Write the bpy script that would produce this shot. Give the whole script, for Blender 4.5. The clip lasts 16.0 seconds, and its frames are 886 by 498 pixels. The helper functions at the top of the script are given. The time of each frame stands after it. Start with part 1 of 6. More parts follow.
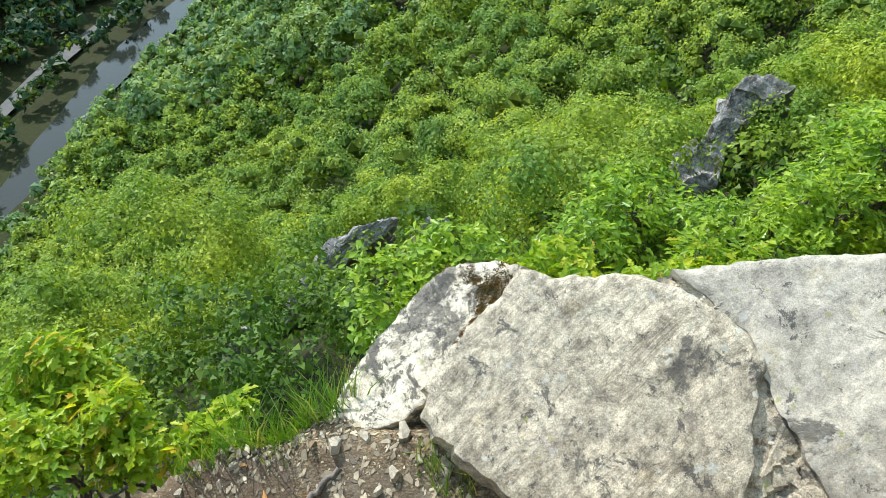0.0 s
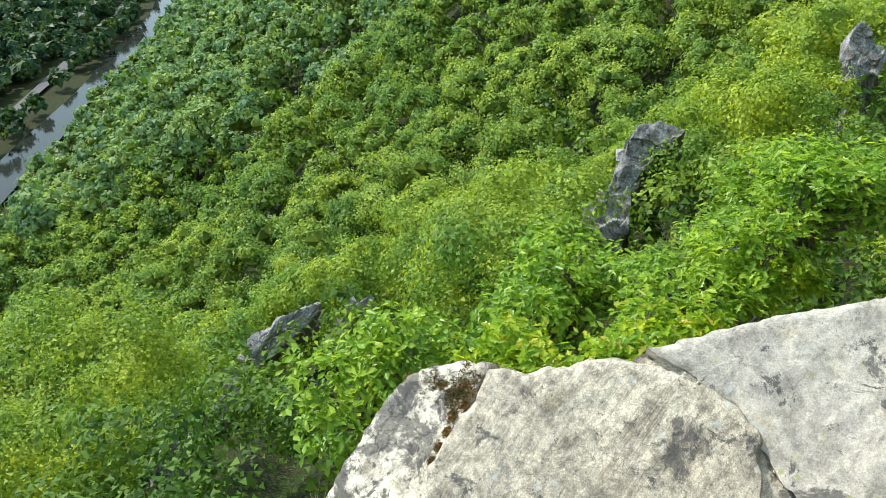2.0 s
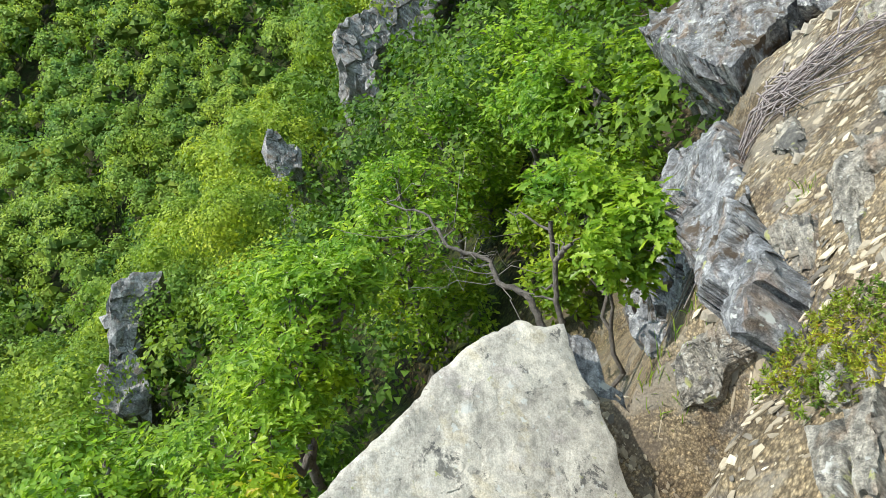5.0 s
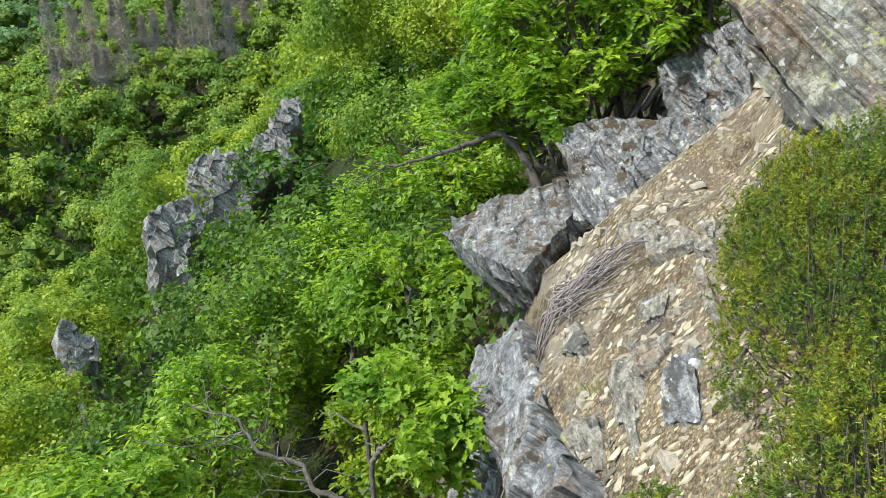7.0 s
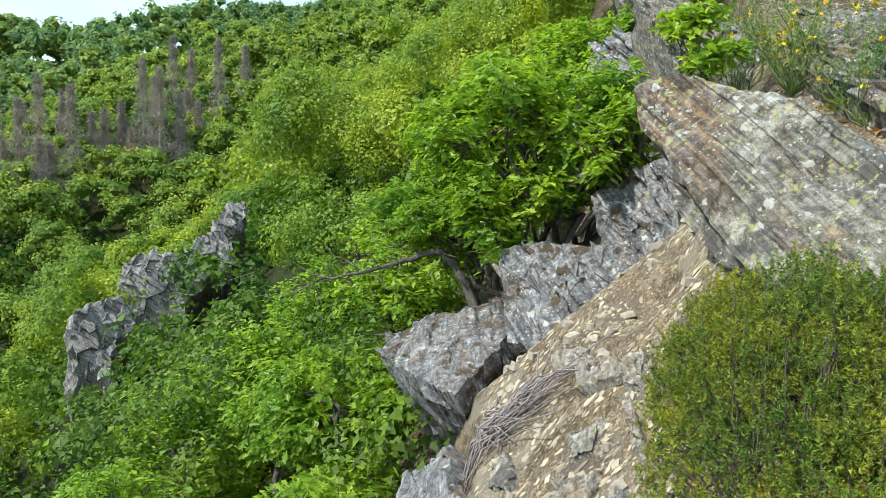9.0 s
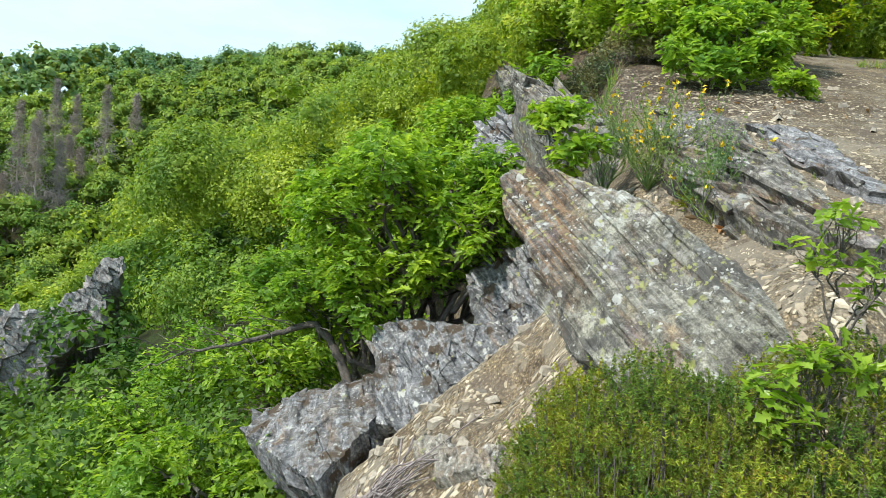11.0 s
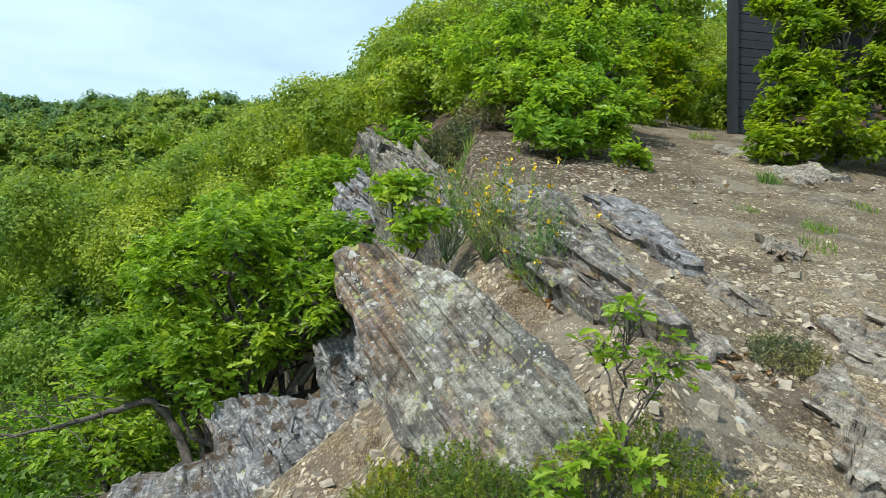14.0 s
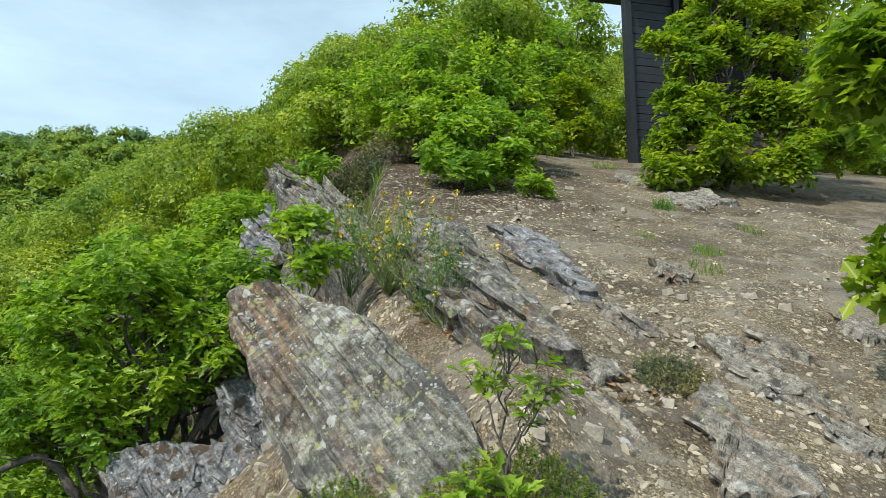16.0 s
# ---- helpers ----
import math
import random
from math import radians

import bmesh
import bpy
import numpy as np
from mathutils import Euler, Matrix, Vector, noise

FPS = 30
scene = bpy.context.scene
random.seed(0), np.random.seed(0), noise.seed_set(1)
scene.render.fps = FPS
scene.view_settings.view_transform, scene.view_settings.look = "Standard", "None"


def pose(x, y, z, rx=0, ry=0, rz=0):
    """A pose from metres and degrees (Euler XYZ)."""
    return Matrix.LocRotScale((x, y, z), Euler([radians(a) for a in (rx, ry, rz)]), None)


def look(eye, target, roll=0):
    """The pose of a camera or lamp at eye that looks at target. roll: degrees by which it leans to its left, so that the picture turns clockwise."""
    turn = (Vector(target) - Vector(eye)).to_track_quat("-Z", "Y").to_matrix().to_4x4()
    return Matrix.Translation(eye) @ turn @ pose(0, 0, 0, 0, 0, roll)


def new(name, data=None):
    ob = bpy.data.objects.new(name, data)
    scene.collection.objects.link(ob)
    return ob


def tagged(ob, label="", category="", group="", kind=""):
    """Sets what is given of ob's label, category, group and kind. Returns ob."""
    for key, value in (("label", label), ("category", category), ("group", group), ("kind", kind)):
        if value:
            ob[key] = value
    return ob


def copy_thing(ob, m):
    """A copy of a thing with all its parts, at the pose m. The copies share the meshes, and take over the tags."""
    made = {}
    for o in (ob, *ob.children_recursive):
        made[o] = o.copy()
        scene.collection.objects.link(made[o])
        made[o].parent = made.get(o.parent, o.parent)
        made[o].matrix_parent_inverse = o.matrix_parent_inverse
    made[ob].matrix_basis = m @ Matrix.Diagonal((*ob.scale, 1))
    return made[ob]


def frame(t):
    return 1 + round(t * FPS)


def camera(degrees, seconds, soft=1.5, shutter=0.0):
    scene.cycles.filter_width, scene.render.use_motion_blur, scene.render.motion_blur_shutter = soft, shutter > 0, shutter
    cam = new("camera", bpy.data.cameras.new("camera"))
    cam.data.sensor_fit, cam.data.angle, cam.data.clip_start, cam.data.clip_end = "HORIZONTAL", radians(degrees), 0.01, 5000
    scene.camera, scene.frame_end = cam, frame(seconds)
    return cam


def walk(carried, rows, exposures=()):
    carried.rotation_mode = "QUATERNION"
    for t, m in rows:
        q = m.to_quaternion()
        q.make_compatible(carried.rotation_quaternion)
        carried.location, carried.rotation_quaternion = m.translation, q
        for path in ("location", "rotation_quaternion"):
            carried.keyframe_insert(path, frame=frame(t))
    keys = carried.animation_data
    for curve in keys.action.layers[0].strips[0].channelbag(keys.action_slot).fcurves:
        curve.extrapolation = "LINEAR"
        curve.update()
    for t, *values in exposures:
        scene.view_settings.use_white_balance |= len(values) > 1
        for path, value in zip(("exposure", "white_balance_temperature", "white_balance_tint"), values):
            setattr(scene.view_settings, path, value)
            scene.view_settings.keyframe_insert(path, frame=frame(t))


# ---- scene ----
# ---------------------------------------------------------------- camera
cam = camera(64.6, 16.0, soft=0.5)
PATH = [
    (0, (0.226, -0.379, -0.342), (-1.315, -0.647, -1.589), -2.5),
    (0.5, (0.175, -0.402, -0.338), (-1.373, -0.553, -1.596), -3.7),
    (1, (0.103, -0.464, -0.357), (-1.473, -0.6, -1.582), -5.0),
    (1.5, (0.076, -0.553, -0.355), (-1.542, -0.666, -1.524), -5.2),
    (2, (-0.012, -0.558, -0.329), (-1.681, -0.594, -1.43), -5.0),
    (2.5, (-0.134, -0.546, -0.296), (-1.82, -0.424, -1.364), -9.9),
    (3, (-0.32, -0.516, -0.323), (-1.958, -0.126, -1.401), -12.4),
    (3.5, (-0.428, -0.517, -0.358), (-1.985, 0.087, -1.459), -11.4),
    (4, (-0.487, -0.466, -0.377), (-1.958, 0.378, -1.439), -9.8),
    (4.5, (-0.516, -0.345, -0.404), (-1.872, 0.718, -1.421), -8.9),
    (5, (-0.53, -0.255, -0.41), (-1.804, 0.979, -1.335), -7.3),
    (5.2, (-0.52, -0.241, -0.402), (-1.78, 1.055, -1.258), -6.3),
    (7.5, (-0.486, -0.23, -0.288), (-1.355, 1.525, -0.694), -1.5),
    (8, (-0.483, -0.174, -0.297), (-1.32, 1.615, -0.607), -0.3),
    (10.3, (-0.411, -0.113, -0.182), (-1.121, 1.756, -0.239), 1.8),
    (10.5, (-0.395, -0.099, -0.172), (-1.055, 1.789, -0.21), 2.3),
    (11, (-0.35, -0.03, -0.159), (-0.898, 1.893, -0.144), 3.0),
    (11.5, (-0.305, -0.012, -0.129), (-0.771, 1.932, -0.098), 2.4),
    (12, (-0.273, 0.006, -0.111), (-0.661, 1.967, -0.043), 3.3),
    (12.5, (-0.236, 0.037, -0.092), (-0.523, 2.013, 0.034), 4.4),
    (13, (-0.191, 0.031, -0.062), (-0.405, 2.014, 0.087), 3.0),
    (13.5, (-0.152, 0.045, -0.036), (-0.37, 2.028, 0.11), 2.8),
    (14, (-0.125, 0.049, -0.013), (-0.347, 2.029, 0.161), 2.1),
    (14.5, (-0.098, 0.043, 0.005), (-0.32, 2.02, 0.207), 1.8),
    (15, (-0.063, 0.047, 0.015), (-0.218, 2.024, 0.271), 1.3),
    (15.5, (-0.026, 0.036, 0.013), (-0.103, 2.014, 0.3), 0.6),
    (16, (0.012, 0.035, -0.002), (0.007, 2.017, 0.264), -0.5),
]
walk(cam, [(t, look(eye, target, roll)) for t, eye, target, roll in PATH], [(0.0, 0.4), (5.0, 0.36), (8.0, 0.25), (11.0, 0.2), (16.0, -0.2)])

# ---------------------------------------------------------------- world, sun
SUN_EL, SUN_AZ = 50.0, 222.0   # degrees; azimuth from +y towards +x
world = bpy.data.worlds.new("sky")
scene.world = world
world.use_nodes = True
wn = world.node_tree
wn.nodes.clear()
w_out = wn.nodes.new("ShaderNodeOutputWorld")
w_bg = wn.nodes.new("ShaderNodeBackground")
w_sky = wn.nodes.new("ShaderNodeTexSky")
w_sky.sky_type = "NISHITA"
w_sky.sun_disc = False
w_sky.sun_elevation = radians(SUN_EL)
w_sky.sun_rotation = radians(SUN_AZ)
w_bg.inputs["Strength"].default_value = 0.15
# thin bright cloud over the blue
w_tc = wn.nodes.new("ShaderNodeTexCoord")
w_map = wn.nodes.new("ShaderNodeMapping")
w_map.inputs["Scale"].default_value = (1.6, 1.6, 5.0)
w_map.inputs["Location"].default_value = (0.3, 0.1, 0.0)
w_cl = wn.nodes.new("ShaderNodeTexNoise")
w_cl.inputs["Scale"].default_value = 1.5
w_cl.inputs["Detail"].default_value = 8.0
w_cl.inputs["Roughness"].default_value = 0.55
w_r = wn.nodes.new("ShaderNodeValToRGB")
w_r.color_ramp.elements[0].position, w_r.color_ramp.elements[1].position = 0.3, 0.75
w_r.color_ramp.elements[0].color = (0.38, 0.38, 0.38, 1)
w_r.color_ramp.elements[1].color = (0.8, 0.8, 0.8, 1)
w_mix = wn.nodes.new("ShaderNodeMix")
w_mix.data_type = "RGBA"
w_mix.inputs[7].default_value = (7.2, 9.8, 11.0, 1)
wn.links.new(w_tc.outputs["Generated"], w_map.inputs["Vector"])
wn.links.new(w_map.outputs[0], w_cl.inputs["Vector"])
wn.links.new(w_cl.outputs["Fac"], w_r.inputs[0])
wn.links.new(w_r.outputs[0], w_mix.inputs[0])
wn.links.new(w_sky.outputs[0], w_mix.inputs[6])
wn.links.new(w_mix.outputs[2], w_bg.inputs[0])
wn.links.new(w_bg.outputs[0], w_out.inputs[0])
sun = new("sun", bpy.data.lights.new("sun", "SUN"))
sun.data.energy = 4.6
sun.data.angle = radians(0.6)
sun.data.color = (1.0, 0.96, 0.88)
_d = Vector((math.sin(radians(SUN_AZ)) * math.cos(radians(SUN_EL)), math.cos(radians(SUN_AZ)) * math.cos(radians(SUN_EL)), math.sin(radians(SUN_EL))))
sun.matrix_world = look(_d * 50, (0, 0, 0))


# ---------------------------------------------------------------- materials
def mat(name, build):
    m = bpy.data.materials.new(name)
    m.use_nodes = True
    nt = m.node_tree
    nt.nodes.clear()
    out = nt.nodes.new("ShaderNodeOutputMaterial")
    build(nt, out)
    return m


def node(nt, kind, **kw):
    n = nt.nodes.new(kind)
    for k, v in kw.items():
        n.inputs[k.replace("_", " ")].default_value = v
    return n


def ramp(nt, fac, stops):
    r = nt.nodes.new("ShaderNodeValToRGB")
    while len(r.color_ramp.elements) < len(stops):
        r.color_ramp.elements.new(0.5)
    for e, (p, c) in zip(r.color_ramp.elements, stops):
        e.position, e.color = p, (*c, 1)
    nt.links.new(fac, r.inputs[0])
    return r.outputs[0]


def mix(nt, fac, a, b, mode="MIX"):
    n = nt.nodes.new("ShaderNodeMix")
    n.data_type, n.blend_type = "RGBA", mode
    for sock, v in ((n.inputs[0], fac), (n.inputs[6], a), (n.inputs[7], b)):
        if isinstance(v, bpy.types.NodeSocket):
            nt.links.new(v, sock)
        elif isinstance(v, tuple):
            sock.default_value = (*v, 1)
        else:
            sock.default_value = v
    return n.outputs[2]


def plain(name, col, rough=0.8):
    def build(nt, out):
        p = node(nt, "ShaderNodeBsdfPrincipled", Roughness=rough)
        p.inputs["Base Color"].default_value = (*col, 1)
        nt.links.new(p.outputs[0], out.inputs[0])
    return mat(name, build)


def bed_coords(nt, along, across):
    """Coordinates stretched along the slate's bedding."""
    geo = nt.nodes.new("ShaderNodeNewGeometry")
    comb = nt.nodes.new("ShaderNodeCombineXYZ")
    for k, (axis, sc) in enumerate((((0.54, -0.66, -0.52), along), ((0.43, 0.75, -0.5), along * 1.6), ((0.72, 0.05, 0.69), across))):
        d = nt.nodes.new("ShaderNodeVectorMath")
        d.operation = "DOT_PRODUCT"
        nt.links.new(geo.outputs["Position"], d.inputs[0])
        d.inputs[1].default_value = tuple(a * sc for a in axis)
        nt.links.new(d.outputs["Value"], comb.inputs[k])
    return comb.outputs[0]


def pos_noise(nt, scale, detail=6.0, rough=0.6, dist=0.0, vec=None):
    n = node(nt, "ShaderNodeTexNoise", Scale=scale, Detail=detail, Roughness=rough, Distortion=dist)
    if vec is None:
        vec = nt.nodes.new("ShaderNodeNewGeometry").outputs["Position"]
    nt.links.new(vec, n.inputs["Vector"])
    return n.outputs["Fac"]


def step(nt, fac, lo, hi):
    return ramp(nt, fac, [(lo, (0, 0, 0)), (hi, (1, 1, 1))])


def mul(nt, a, b):
    m = nt.nodes.new("ShaderNodeMath")
    m.operation = "MULTIPLY"
    for sock, v in ((m.inputs[0], a), (m.inputs[1], b)):
        if isinstance(v, bpy.types.NodeSocket):
            nt.links.new(v, sock)
        else:
            sock.default_value = v
    return m.outputs[0]


def spots(nt, scale, size, keep):
    """Roundish lichen patches of uneven size; keep: share of them."""
    geo = nt.nodes.new("ShaderNodeNewGeometry")
    wob = node(nt, "ShaderNodeTexNoise", Scale=scale * 2.2, Detail=4.0)
    nt.links.new(geo.outputs["Position"], wob.inputs["Vector"])
    sub = nt.nodes.new("ShaderNodeVectorMath")
    sub.operation = "MULTIPLY_ADD"
    nt.links.new(wob.outputs["Color"], sub.inputs[0])
    sub.inputs[1].default_value = (1.1 / scale,) * 3
    nt.links.new(geo.outputs["Position"], sub.inputs[2])
    v = node(nt, "ShaderNodeTexVoronoi", Scale=scale)
    nt.links.new(sub.outputs[0], v.inputs["Vector"])
    a = ramp(nt, v.outputs["Distance"], [(size * 0.62, (1, 1, 1)), (size * 0.8, (0, 0, 0))])
    sep = nt.nodes.new("ShaderNodeSeparateColor")
    nt.links.new(v.outputs["Color"], sep.inputs[0])
    b = ramp(nt, sep.outputs[0], [(keep, (1, 1, 1)), (keep + 0.03, (0, 0, 0))])
    area = pos_noise(nt, scale * 0.22, 4.0, 0.6)
    return mul(nt, mul(nt, a, b), step(nt, area, 0.5, 0.58))


def zone(nt, axis, lo, hi):
    sep = nt.nodes.new("ShaderNodeSeparateXYZ")
    nt.links.new(nt.nodes.new("ShaderNodeNewGeometry").outputs["Position"], sep.inputs[0])
    m = nt.nodes.new("ShaderNodeMapRange")
    m.inputs["From Min"].default_value, m.inputs["From Max"].default_value = lo, hi
    nt.links.new(sep.outputs[axis], m.inputs["Value"])
    return m.outputs[0]


def rock_mat(name, dark, mid, light, crust=0.5, white=0.3, yellow=0.1, rust=0.1, pale=0.0, along=4.0, across=30.0, bump=0.5, moss=0.0, cracks=0.0, stria=0.0, pale_col=(0.62, 0.56, 0.46), grain=1.0, bump_d=0.025, rust_to=None):
    """Foliated rock: bedding bands broken up by blotches, with crust lichens, stains and speckle."""
    def build(nt, out):
        st = pos_noise(nt, 1.0, 8.0, 0.68, 0.9, bed_coords(nt, along, across))
        iso = pos_noise(nt, 7.0, 9.0, 0.7, 0.5)
        both = mix(nt, 0.3, st, iso)
        col = ramp(nt, both, [(0.4, dark), (0.5, mid), (0.6, light)])
        if rust:
            r = pos_noise(nt, 1.0, 6.0, 0.6, 0.6, bed_coords(nt, 2.6, 9.0))
            col = mix(nt, mul(nt, step(nt, r, 0.62 - rust * 0.3, 0.74 - rust * 0.3), 0.6), col, (0.2, 0.125, 0.07))
        if rust_to is not None:
            # weathered flank: dark brown with rusty stripes along the bedding
            flank = mix(nt, 0.35, zone(nt, "X", *rust_to), pos_noise(nt, 3.0, 8.0, 0.7))
            bands = ramp(nt, pos_noise(nt, 1.0, 7.0, 0.62, 0.5, bed_coords(nt, 1.2, 26.0)), [(0.4, (0.05, 0.042, 0.036)), (0.5, (0.11, 0.075, 0.05)), (0.56, (0.26, 0.15, 0.07)), (0.62, (0.13, 0.115, 0.1))])
            col = mix(nt, mul(nt, step(nt, flank, 0.42, 0.62), 0.85), col, bands)
        if pale:
            p = pos_noise(nt, 3.2, 10.0, 0.68, 0.6)
            col = mix(nt, mul(nt, step(nt, p, 0.62 - pale * 0.22, 0.7 - pale * 0.2), 0.8), col, pale_col)
            q = pos_noise(nt, 4.3, 8.0, 0.66, 0.4)
            col = mix(nt, mul(nt, step(nt, q, 0.56, 0.68), 0.35), col, (0.33, 0.27, 0.29))
            o = pos_noise(nt, 6.1, 8.0, 0.66, 0.4)
            col = mix(nt, mul(nt, step(nt, o, 0.58, 0.66), 0.35), col, (0.46, 0.37, 0.2))
        mott = pos_noise(nt, 24.0, 9.0, 0.75)
        col = mix(nt, grain, col, ramp(nt, mott, [(0.4, (0.5, 0.5, 0.5)), (0.5, (1, 1, 1)), (0.6, (1.35, 1.35, 1.35))]), "MULTIPLY")
        pin = pos_noise(nt, 150.0, 4.0, 0.7)
        col = mix(nt, grain * 0.8, col, ramp(nt, pin, [(0.42, (0.62, 0.62, 0.62)), (0.58, (1.3, 1.3, 1.3))]), "MULTIPLY")
        if stria:
            sv = nt.nodes.new("ShaderNodeVectorMath")
            sv.operation = "MULTIPLY"
            nt.links.new(bed_coords(nt, 1.0, 1.0), sv.inputs[0])
            sv.inputs[1].default_value = (3.5, 30.0, 3.5)
            sn = mix(nt, 0.5, pos_noise(nt, 1.0, 5.0, 0.62, 0.15, sv.outputs[0]), pos_noise(nt, 3.1, 4.0, 0.6, 0.1, sv.outputs[0]))
            col = mix(nt, mul(nt, step(nt, pos_noise(nt, 2.3, 6.0), 0.36, 0.6), stria), col, ramp(nt, sn, [(0.41, (0.5, 0.48, 0.46)), (0.5, (1.0, 0.99, 0.98)), (0.59, (1.25, 1.23, 1.19))]), "MULTIPLY")
        if crust:
            for sc, sh, am in ((2.4, 0.0, 0.75), (7.5, 0.01, 0.85), (26.0, 0.05, 0.8)):
                c = pos_noise(nt, sc, 12.0, 0.76, 0.4)
                col = mix(nt, mul(nt, step(nt, c, 0.66 - crust * 0.2 + sh, 0.69 - crust * 0.2 + sh), am), col, (0.065, 0.063, 0.06))
        if white:
            for sc, size in ((14.0, 0.5), (27.0, 0.5), (52.0, 0.48)):
                lw = spots(nt, sc, size, 0.5 * white + 0.05)
                col = mix(nt, mul(nt, lw, 0.85), col, (0.5, 0.5, 0.46))
            frost = step(nt, pos_noise(nt, 5.5, 12.0, 0.8, 0.4), 0.6 - white * 0.12, 0.68 - white * 0.12)
            col = mix(nt, mul(nt, frost, 0.5), col, (0.38, 0.39, 0.37))
        if yellow:
            for sc in (19.0, 36.0):
                col = mix(nt, mul(nt, spots(nt, sc, 0.5, yellow), 0.8), col, (0.34, 0.35, 0.12))
        if moss:
            g = pos_noise(nt, 5.0, 8.0, 0.66)
            col = mix(nt, step(nt, g, 0.66 - moss * 0.25, 0.7 - moss * 0.25), col, (0.07, 0.05, 0.033))
            sep = nt.nodes.new("ShaderNodeSeparateXYZ")
            nt.links.new(nt.nodes.new("ShaderNodeNewGeometry").outputs["Normal"], sep.inputs[0])
            tops = mul(nt, step(nt, sep.outputs["Z"], 0.7, 0.86), step(nt, pos_noise(nt, 8.0, 8.0, 0.7), 0.56 - moss * 0.2, 0.62 - moss * 0.2))
            col = mix(nt, mul(nt, tops, moss), col, ramp(nt, pos_noise(nt, 30.0, 6.0, 0.7), [(0.4, (0.045, 0.032, 0.022)), (0.6, (0.12, 0.085, 0.05))]))
        if cracks:
            wob = node(nt, "ShaderNodeTexNoise", Scale=5.0, Detail=8.0, Roughness=0.7)
            gp = nt.nodes.new("ShaderNodeNewGeometry")
            nt.links.new(gp.outputs["Position"], wob.inputs["Vector"])
            wv = nt.nodes.new("ShaderNodeVectorMath")
            wv.operation = "MULTIPLY_ADD"
            nt.links.new(wob.outputs["Color"], wv.inputs[0])
            wv.inputs[1].default_value = (0.5, 0.5, 0.5)
            nt.links.new(gp.outputs["Position"], wv.inputs[2])
            sq = nt.nodes.new("ShaderNodeVectorMath")
            sq.operation = "MULTIPLY"
            nt.links.new(wv.outputs[0], sq.inputs[0])
            sq.inputs[1].default_value = (2.2, 0.9, 2.2)
            vo = node(nt, "ShaderNodeTexVoronoi", Scale=1.5)
            vo.feature = "DISTANCE_TO_EDGE"
            nt.links.new(sq.outputs[0], vo.inputs["Vector"])
            line = ramp(nt, vo.outputs["Distance"], [(0.003, (1, 1, 1)), (0.015, (0, 0, 0))])
            some = step(nt, pos_noise(nt, 2.0, 3.0), 0.5, 0.58)
            col = mix(nt, mul(nt, mul(nt, line, some), 0.8 * cracks), col, (0.09, 0.082, 0.072))
        p = node(nt, "ShaderNodeBsdfPrincipled", Roughness=0.85)
        p.inputs["Specular IOR Level"].default_value = 0.35
        nt.links.new(col, p.inputs["Base Color"])
        fine = pos_noise(nt, 60.0, 9.0, 0.75)
        b1 = node(nt, "ShaderNodeBump", Strength=bump, Distance=bump_d)
        nt.links.new(both, b1.inputs["Height"])
        b2 = node(nt, "ShaderNodeBump", Strength=0.6, Distance=0.012)
        nt.links.new(fine, b2.inputs["Height"])
        nt.links.new(b1.outputs[0], b2.inputs["Normal"])
        nt.links.new(b2.outputs[0], p.inputs["Normal"])
        nt.links.new(p.outputs[0], out.inputs[0])
    return mat(name, build)


def leaf_mat(name, stops, through_col, rough=0.55, trans=0.5, big_scale=0.11, var=0.3):
    def build(nt, out):
        geo = nt.nodes.new("ShaderNodeNewGeometry")
        col = ramp(nt, geo.outputs["Random Per Island"], stops)
        for sc in (big_scale, big_scale * 4):
            big = pos_noise(nt, sc, 2.0)
            tone = ramp(nt, big, [(0.36, (1 - var, 1 - var * 0.6, 1 - var * 0.3)), (0.64, (1 + var, 1 + var * 0.55, 1 - var * 0.2))])
            col = mix(nt, 1.0, col, tone, "MULTIPLY")
        p = node(nt, "ShaderNodeBsdfPrincipled", Roughness=rough)
        p.inputs["Specular IOR Level"].default_value = 0.22
        nt.links.new(col, p.inputs["Base Color"])
        t = nt.nodes.new("ShaderNodeBsdfTranslucent")
        nt.links.new(mix(nt, 1.0, col, through_col, "MULTIPLY"), t.inputs["Color"])
        m = nt.nodes.new("ShaderNodeMixShader")
        m.inputs[0].default_value = trans
        nt.links.new(p.outputs[0], m.inputs[1])
        nt.links.new(t.outputs[0], m.inputs[2])
        nt.links.new(m.outputs[0], out.inputs[0])
    return mat(name, build)


def noisy_mat(name, stops, scale, rough=0.85, bump=0.4, dist=0.02, metal=0.0, fine=60.0):
    def build(nt, out):
        a = pos_noise(nt, scale, 10.0, 0.66, 0.2)
        col = ramp(nt, a, stops)
        m = pos_noise(nt, fine, 5.0, 0.7)
        col = mix(nt, 1.0, col, ramp(nt, m, [(0.3, (0.65, 0.65, 0.65)), (0.7, (1.25, 1.25, 1.25))]), "MULTIPLY")
        p = node(nt, "ShaderNodeBsdfPrincipled", Roughness=rough, Metallic=metal)
        nt.links.new(col, p.inputs["Base Color"])
        b = node(nt, "ShaderNodeBump", Strength=bump, Distance=dist)
        nt.links.new(m, b.inputs["Height"])
        nt.links.new(b.outputs[0], p.inputs["Normal"])
        nt.links.new(p.outputs[0], out.inputs[0])
    return mat(name, build)


